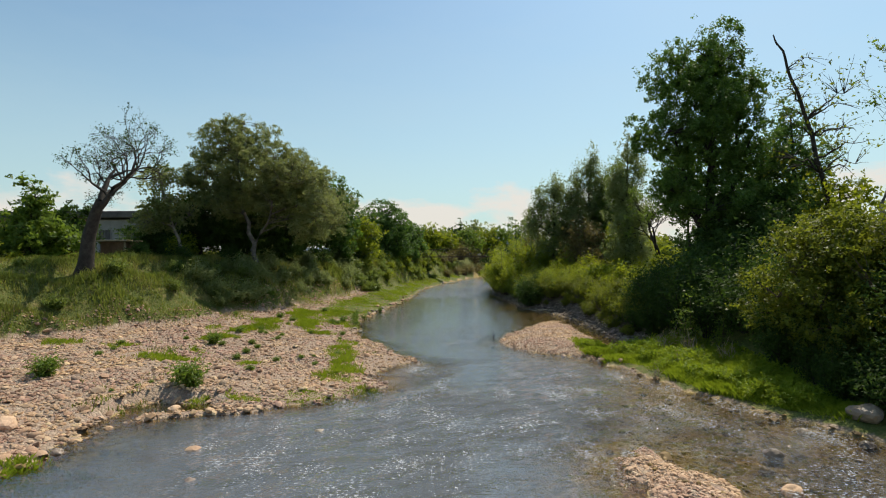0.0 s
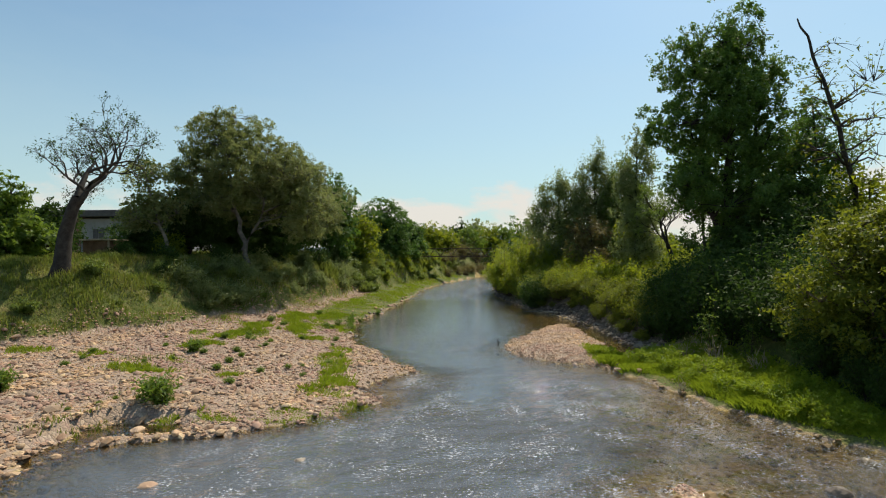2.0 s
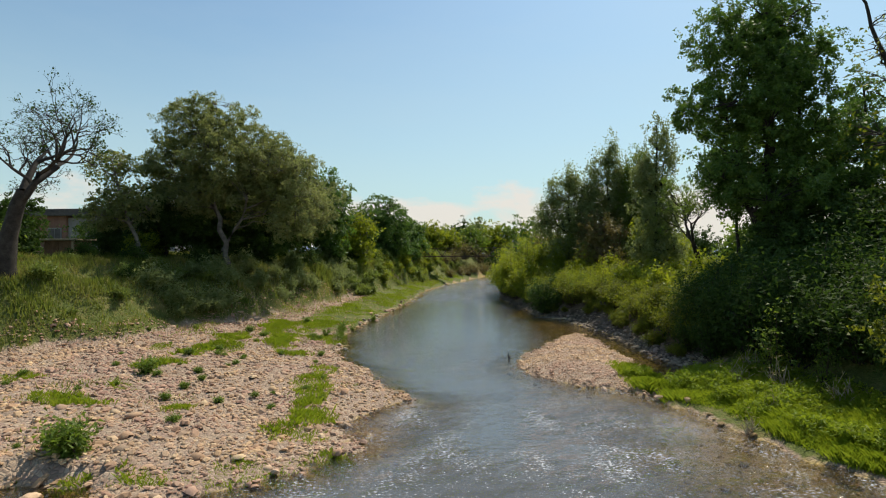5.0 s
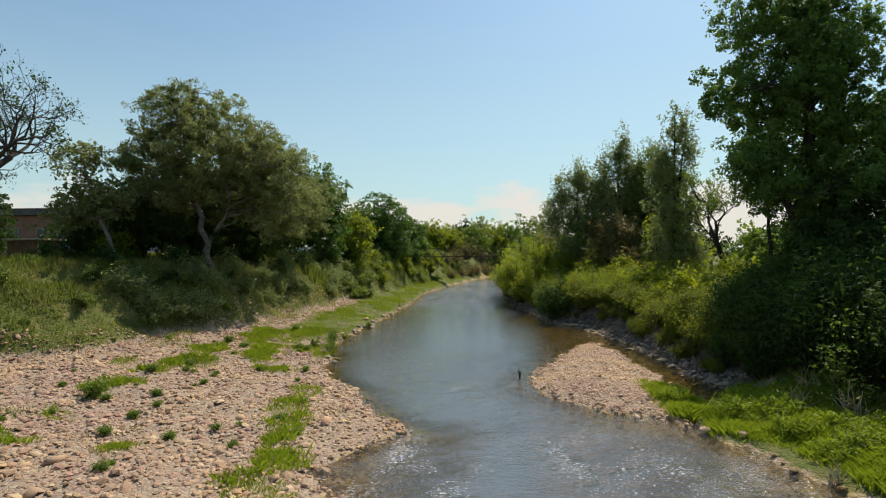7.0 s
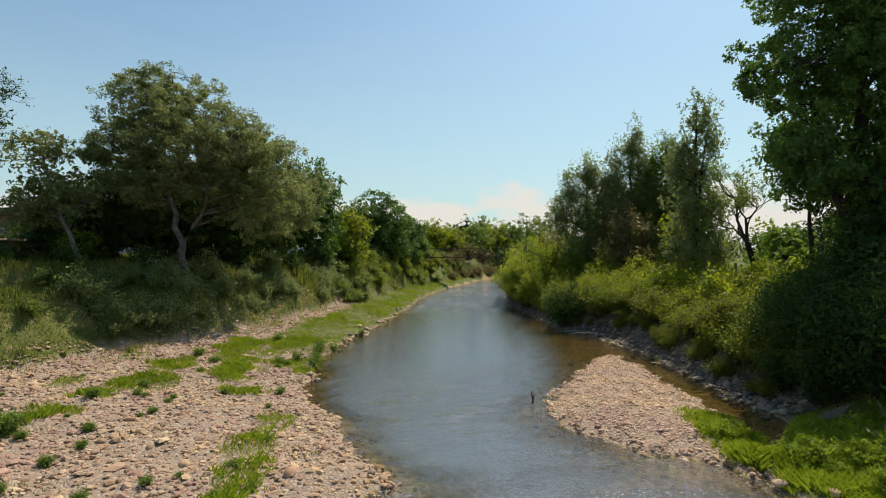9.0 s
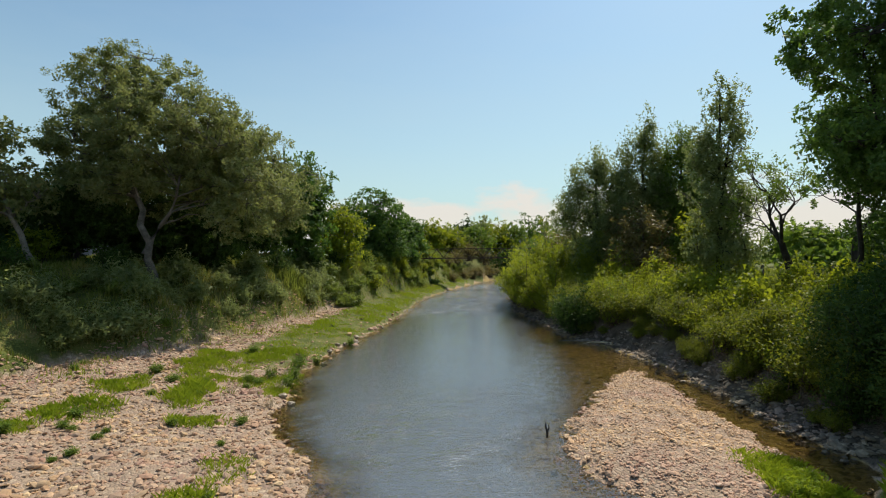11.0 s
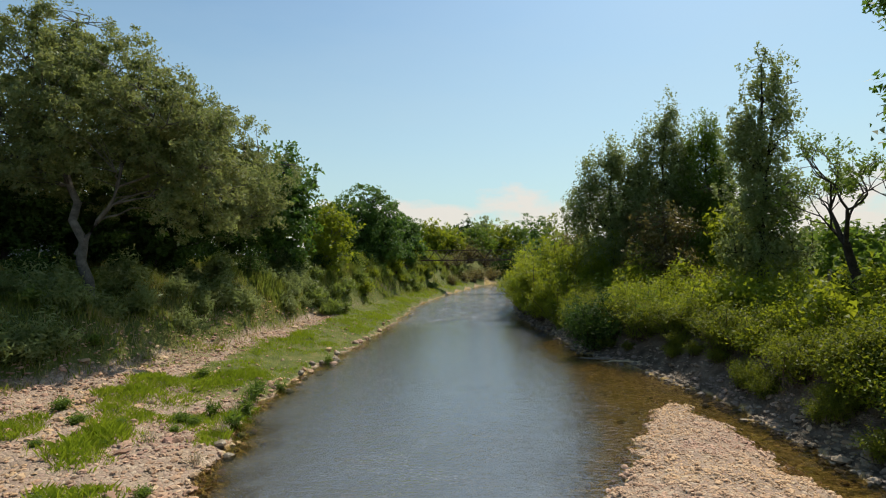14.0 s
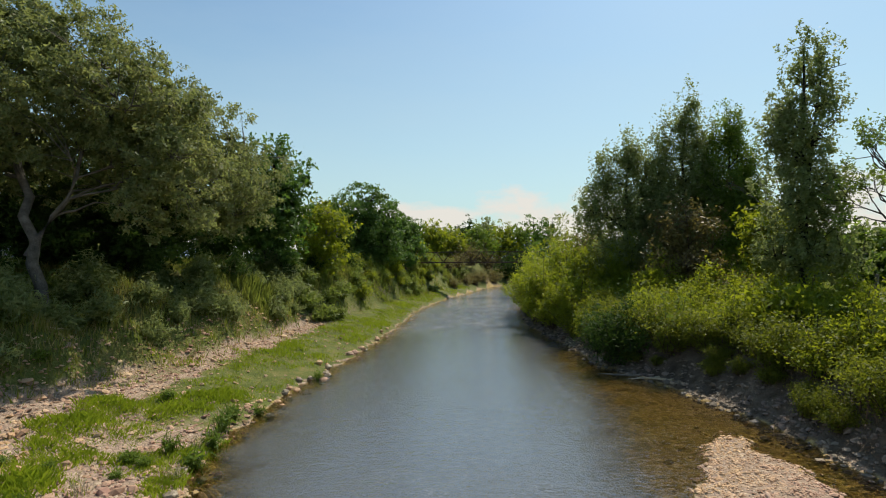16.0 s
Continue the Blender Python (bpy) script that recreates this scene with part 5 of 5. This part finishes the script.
for side in (-0.7, 0.7):
    part("bottom_chord", one(box, X0, X1, side - 0.04, side + 0.04, -0.07, 0.04), rust, bridge)
    part("top_chord", one(box, X0 - 2.0, X1, side - 0.025, side + 0.025, TALL - 0.03, TALL + 0.03), rust, bridge)
    for i in range(13):
        x = X0 + i * PANEL
        part("brace", one(bar, (x, side, 0), (x + PANEL / 2, side, TALL), 0.04), rust, bridge)
        part("brace", one(bar, (x + PANEL / 2, side, TALL), (x + PANEL, side, 0), 0.04), rust, bridge)
part("deck", one(box, X0, X1, -0.64, 0.64, -0.06, 0.0), rust, bridge)
for x in (X0 - 0.5, X1 + 0.3):
    part("abutment", one(box, x - 0.4, x + 0.4, -0.9, 0.9, -1.6, -0.02), concrete, bridge, "weathered concrete abutment")
tagged(bridge, "rusty steel truss footbridge crossing the river", "bridge")

# shed on the terrace
shed = new("shed")
sx, sy = -18.6, 33.4
shed.scale = (0.85, 0.9, 1.2)
shed.location = (sx, sy, gz_at(sx, sy) - 0.05)
part("wall", one(box, -0.9, 0.75, -0.7, 0.7, 0.0, 0.85), shed_wall, shed)
for i in range(8):
    part("plank", one(box, -0.9 + i * 0.207, -0.9 + i * 0.207 + 0.195, -0.725, -0.702, 0.02, 0.84), shed_wall, shed)
part("corner_post", one(box, 0.68, 0.78, -0.76, -0.66, 0.0, 0.86), shed_roof, shed)
part("roof", one(box, -1.05, 0.95, -0.9, 0.85, 0.86, 0.93, 0.01), shed_roof, shed, "weathered tan roof sheet")
tagged(shed, "low brown plank shed with a flat weathered roof", "shed")

# long building beyond the terrace
house = new("long_building")
house.location = (-56, 75, 3.2)
part("wall", one(box, -26, 6, 0, 9, -0.3, 5.6), brick_wall, house, "reddish brick wall")
part("wall", one(box, 6.02, 20, 0.3, 9, -0.3, 5.4), plaster, house, "pale grey plaster wall")
part("roof", one(box, -26.6, 20.6, -0.6, 9.6, 5.62, 6.5, 0.05), roof_edge, house, "dark flat roof")
for i in range(11):
    x = -23.5 + i * 4.0
    y0 = 0.0 if x < 5 else 0.3
    win = part("window", one(box, x - 0.9, x + 0.9, y0 - 0.10, y0 - 0.01, 2.6, 4.1), plaster, house, "pale window frame")
    part("pane", one(box, x - 0.78, x - 0.04, y0 - 0.13, y0 - 0.105, 2.72, 3.98), roof_edge, win, "dark glass pane")
    part("pane", one(box, x + 0.04, x + 0.78, y0 - 0.13, y0 - 0.105, 2.72, 3.98), roof_edge, win, "dark glass pane")
tagged(house, "long two-storey brick building with a dark flat roof", "building")

# fence posts in the meadow
post = new("fence_post")
bm = one(box, -0.05, 0.05, -0.05, 0.05, -0.2, 1.05, 0.008)
part("post", bm, bark_grey, post)
part("cap", one(box, -0.06, 0.06, -0.06, 0.06, 1.052, 1.075), bark_grey, post)
tagged(post, "weathered wooden fence post standing in the meadow", "fence post", "meadow fence posts")
spots = [(14.2, 40.2), (15.2, 40.6), (16.8, 41.2), (18.4, 41.8), (20.0, 42.4), (21.6, 43.0)]
for x, y in spots[1:]:
    copy_thing(post, pose(x, y, gz_at(x, y), 2, 1, 15))
post.location = (*spots[0], gz_at(*spots[0]))

# snag standing in the water
snag = new("driftwood_snag")
snag.location, snag.scale = (2.05, 26.0, -0.03), (0.75, 0.75, 0.75)
v, f = tubes([([(0, 0, -0.25), (0.01, 0, 0.08), (-0.03, 0.01, 0.22), (-0.02, 0.02, 0.34)], [0.03, 0.035, 0.03, 0.008])], 6)
piece("stub", mesh_of("stub", v, f, soft=True), bark_dark, snag)
v, f = tubes([([(0.0, 0, 0.05), (0.06, 0.01, 0.18), (0.05, 0.02, 0.27)], [0.025, 0.02, 0.005])], 6)
piece("side_branch", mesh_of("side_branch", v, f, soft=True), bark_dark, snag)
tagged(snag, "short dark driftwood stub standing in the river", "driftwood")

# driftwood under the bank
for i, (x, y, l, a) in enumerate([(5.0, 37.4, 1.3, 150), (5.6, 36.9, 0.9, 170), (5.9, 36.7, 1.1, 130), (-10.2, 33.5, 0.7, 20)]):
    log = new("driftwood")
    log.matrix_basis = pose(x, y, max(gz_at(x, y), 0) + 0.06, 0, 4, a)
    r = random.Random(i)
    v, f = tubes([([(l * (k / 5 - 0.5), r.uniform(-0.04, 0.04), r.uniform(-0.02, 0.03)) for k in range(6)], [0.035, 0.04, 0.036, 0.03, 0.022, 0.01])], 6)
    piece("branch", mesh_of("branch", v, f, soft=True), dry_stem if i else bark_grey, log)
    tagged(log, "bleached piece of driftwood lying at the water's edge", "driftwood", "driftwood pieces")

# ---- far background ----
for i, (x, y, h, r, mat) in enumerate([(-5, 98, 4.6, 3.0, mid_leaf), (-1.5, 95, 4.2, 2.6, lime_leaf), (2.5, 99, 4.6, 2.8, mid_leaf), (15, 97, 4.4, 2.8, lime_leaf), (18, 101, 5.0, 3.0, mid_leaf), (11.5, 104, 5.2, 2.8, poplar_leaf), (21, 98, 4.6, 3.0, dark_shaded_leaf), (6, 106, 5.8, 3.0, lime_leaf), (-4, 92, 5.2, 2.6, lime_leaf), (-9, 96, 6.0, 2.8, mid_leaf), (0.5, 104, 6.2, 2.4, dark_shaded_leaf), (4.5, 112, 7.6, 2.8, grey_leaf), (9, 108, 6.4, 3.0, mid_leaf), (13, 118, 8.4, 3.2, poplar_leaf), (17, 122, 8.6, 3.2, grey_leaf),
                                       (21, 116, 5.6, 3.0, mid_leaf), (-14, 100, 6.4, 3.2, mid_leaf), (-20, 104, 6.6, 3.4, dark_shaded_leaf), (8, 98, 4.6, 2.6, dark_shaded_leaf), (26, 110, 5.6, 3.0, lime_leaf), (33, 104, 5.4, 3.2, mid_leaf), (40, 98, 5.6, 3.4, dark_shaded_leaf),
                                       (-29, 98, 6.4, 3.4, mid_leaf), (-39, 104, 6.2, 3.4, dark_shaded_leaf), (48, 90, 5.6, 3.4, mid_leaf), (28, 78, 4.4, 2.6, lime_leaf), (36, 76, 4.6, 2.8, mid_leaf), (-7, 80, 4.2, 2.0, lime_leaf), (24, 52, 3.6, 2.2, mid_leaf), (30, 56, 3.8, 2.4, dark_shaded_leaf), (20, 60, 3.6, 2.2, lime_leaf), (36, 50, 3.8, 2.6, mid_leaf), (42, 46, 4.0, 2.6, dark_shaded_leaf), (26, 42, 2.8, 1.8, lime_leaf), (34, 36, 3.4, 2.2, mid_leaf), (3, 122, 7.0, 3.0, mid_leaf), (-3, 116, 6.4, 3.0, mid_leaf)]):
    z = max(gz_at(x, y), 0.3)
    tree("distant_tree", [(x, y, z - 0.1), (x, y, z + h * 0.5), (x, y, z + h * 0.9)], 0.16,
         [(x, y, z + h * 0.7, r * 0.7, r * 0.8, h * 0.3), (x + r * 0.4, y - 0.5, z + h * 0.42, r * 0.8, r * 0.8, h * 0.3), (x - r * 0.4, y - 0.5, z + h * 0.38, r * 0.8, r * 0.8, h * 0.32), (x, y - 0.6, z + h * 0.2, r, r, h * 0.2)],
         150, 26, mat, 0.26, bark_dark, "distant leafy tree in the line beyond the bridge", limbs=7, seed=200 + i, spread=0.42, stretch=1.3, group="trees beyond the bridge")

hill_x = np.linspace(-4200, 4200, 90)
ridge = 60 + 40 * np.sin(hill_x / 410 + 1.0) + 38 * np.sin(hill_x / 170 + 0.4) + 14 * np.sin(hill_x / 61)
rows_y = np.array([3000, 3150, 3350, 3600])
rise = np.array([0.0, 0.6, 1.0, 0.3])[:, None] * ridge[None] + 2
tagged(piece("backdrop", grid_mesh("backdrop", hill_x, rows_y, rise), hill_mat), "low hills on the horizon, coloured blue for haze", "hills", kind="structure")

# ---- stones ----
rng = np.random.default_rng(91)


def lay_stones(name, n, area, keep, size, mat, label):
    x, y = scatter(n, *area, keep, rng)
    s = size * np.exp(rng.normal(0, 0.42, len(x)))
    v, f = stones(x, y, s, rng)
    return tagged(piece(name, mesh_of(name, v, f), mat), label, "stones", kind="stuff")


def bar_keep(x, y):
    d = along(LEFT_SHORE, y) - x
    e = x - along(GRASS_EDGE, y)
    return (d > -0.25) * (e > -0.6) * np.clip(0.95 - 0.25 * wobble(x, y, 2, 7), 0.25, 1) * (1 - 0.95 * smooth((y - 30) / 6) * smooth((3.2 - d) / 1.0)) * (1 - 0.7 * tuft_cover(x, y))


def isle_keep(x, y):
    i = np.maximum(inside_by(ISLAND, x, y), inside_by(NEAR_BAR, x, y))
    return (i > -0.2) * (1 - smooth((x - 4.9) / 0.6) * smooth((24.4 - y) / 0.8) * (y > 15))


def toe_keep(x, y):
    d = x - along(RIGHT_SHORE, y)
    return (y > 24.6) * (d > -0.3) * smooth((1.0 - d) / 0.5)


def shoal_keep(x, y):
    d = np.minimum(x - along(LEFT_SHORE, y), along(RIGHT_SHORE, y) - x)
    isle = -inside_by(ISLAND, x, y)
    return (d > 0) * np.maximum(np.maximum(smooth((1.2 - d) / 1.0) * 0.5, 0.5 * smooth((1.0 - isle) / 0.8) * (isle > 0)), 0.5 * smooth((x - 3.0) / 1.5) * smooth((19 - y) / 2))


bar_stones = lay_stones("gravel", 78000, (-16.5, -0.5, 7.5, 48), bar_keep, 0.040, stone_mat, "pinkish beige river cobbles covering the gravel bar")
isle_stones = lay_stones("island_gravel", 60000, (1.9, 6.4, 8, 33), isle_keep, 0.022, pale_mat, "pale sunlit cobbles of the gravel islands")
lay_stones("bank_stones", 15000, (4, 9.5, 24.5, 60), toe_keep, 0.05, grey_mat, "grey broken stones at the foot of the bank")
lay_stones("shore_stones", 14000, (-7.5, 9, 10, 50), shoal_keep, 0.045, bed_mat, "brown wet stones in the shallows")

# larger stones that can be told apart, on the bar and the island
shapes = []
for v, f in LUMPS:
    shapes.append((mesh_of("stone", v, f, soft=True), mesh_of("stone", v, f, soft=True)))
    shapes[-1][0].materials.append(stone_single)
    shapes[-1][1].materials.append(pale_single)


def single_stones(parent, n, area, keep, lo, hi, which):
    x, y = scatter(n * 4, *area, keep, rng)
    for px, py in list(zip(x, y))[:n]:
        s = lo + (hi - lo) * rng.uniform() ** 3
        ob = new("stone", shapes[rng.integers(0, len(shapes))][which])
        ob.parent = parent
        ob.matrix_basis = pose(px, py, gz_at(px, py) + 0.12 * s, rng.normal(0, 9), rng.normal(0, 9), rng.uniform(0, 360)) @ Matrix.Diagonal((s, s, s, 1))


single_stones(bar_stones, 290, (-12, -0.8, 11, 24), bar_keep, 0.07, 0.16, 0)
single_stones(isle_stones, 180, (2.2, 6.2, 9, 31), isle_keep, 0.035, 0.09, 1)

# boulders and rocks in and beside the water
rock_meshes = []
for k in range(5):
    bm = bmesh.new()
    bmesh.ops.create_icosphere(bm, subdivisions=3, radius=0.5)
    for vert in bm.verts:
        c = vert.co
        vert.co = c * (1 + 0.28 * noise.noise(c * 2.2 + Vector((k * 7, 0, 0))) + 0.10 * noise.noise(c * 6 + Vector((0, k * 5, 0))))
        vert.co.z *= 0.62
        vert.co.y *= 0.8
    me = bpy.data.meshes.new("rock")
    bm.to_mesh(me)
    bm.free()
    me.materials.append(pale_single if k % 2 == 0 else wet_single)
    rock_meshes.append(me)
ROCKS = [(-4.31, 13.06, 0.34, 0), (-3.67, 11.7, 0.30, 1), (-2.24, 14.13, 0.28, 3), (-3.34, 14.12, 0.2, 2), (-6.02, 15.68, 0.36, 0), (-4.17, 15.29, 0.2, 2), (5.48, 11.52, 0.36, 4), (5.57, 12.34, 0.24, 1), (6.08, 12.98, 0.4, 3), (-5.92, 13.04, 0.2, 1),
         (-3.84, 11.27, 0.16, 3), (-8.24, 13.56, 0.5, 2), (-6.65, 12.83, 0.24, 1), (3.27, 13.15, 0.16, 3), (-10.4, 34.06, 0.36, 0), (-4.55, 35.6, 0.28, 2), (-4.73, 38.54, 0.3, 0), (-4.14, 36.96, 0.3, 2), (-4.42, 34.04, 0.26, 4), (-4.35, 28.65, 0.24, 3),
         (-3.44, 24.74, 0.18, 0), (-4.5, 34.8, 0.24, 1), (-4.3, 37.8, 0.3, 1), (-4.0, 41.0, 0.3, 0), (-4.0, 42.4, 0.3, 4), (-3.7, 44.5, 0.3, 2), (1.9, 24.2, 0.16, 1), (2.5, 22.9, 0.16, 3), (4.2, 22.1, 0.16, 0), (5.2, 21.0, 0.2, 2), (5.7, 20.5, 0.2, 4),
         (7.4, 14.2, 0.3, 3), (8.0, 13.4, 0.34, 1), (8.7, 14.4, 0.7, 3), (9.1, 13.7, 0.4, 4), (6.9, 14.9, 0.2, 1), (-1.2, 21.3, 0.16, 3), (-2.2, 16.6, 0.16, 0), (-1.5, 17.3, 0.18, 2), (-5.0, 15.2, 0.2, 4), (-5.6, 14.7, 0.18, 2), (-6.6, 14.2, 0.2, 0), (6.4, 31.9, 0.2, 3)]
r = random.Random(4)
for i in range(46):
    y = r.uniform(27, 56)
    ROCKS.append((float(along(LEFT_SHORE, y)) + r.uniform(-0.25, 0.35), y, r.uniform(0.08, 0.28), r.choice((0, 0, 1, 2, 3, 4))))
for x, y, s, k in ROCKS:
    ob = new("rock", rock_meshes[k])
    z = gz_at(x, y)
    ob.matrix_basis = pose(x, y, max(z, -0.1) + 0.14 * s, r.uniform(-8, 8), r.uniform(-8, 8), r.uniform(0, 360)) @ Matrix.Diagonal((s, s, s, 1))
    tagged(ob, "pale rounded rock at the water's edge" if k % 2 == 0 else "dark wet rock lying in the river", "rock", "rocks in the river")
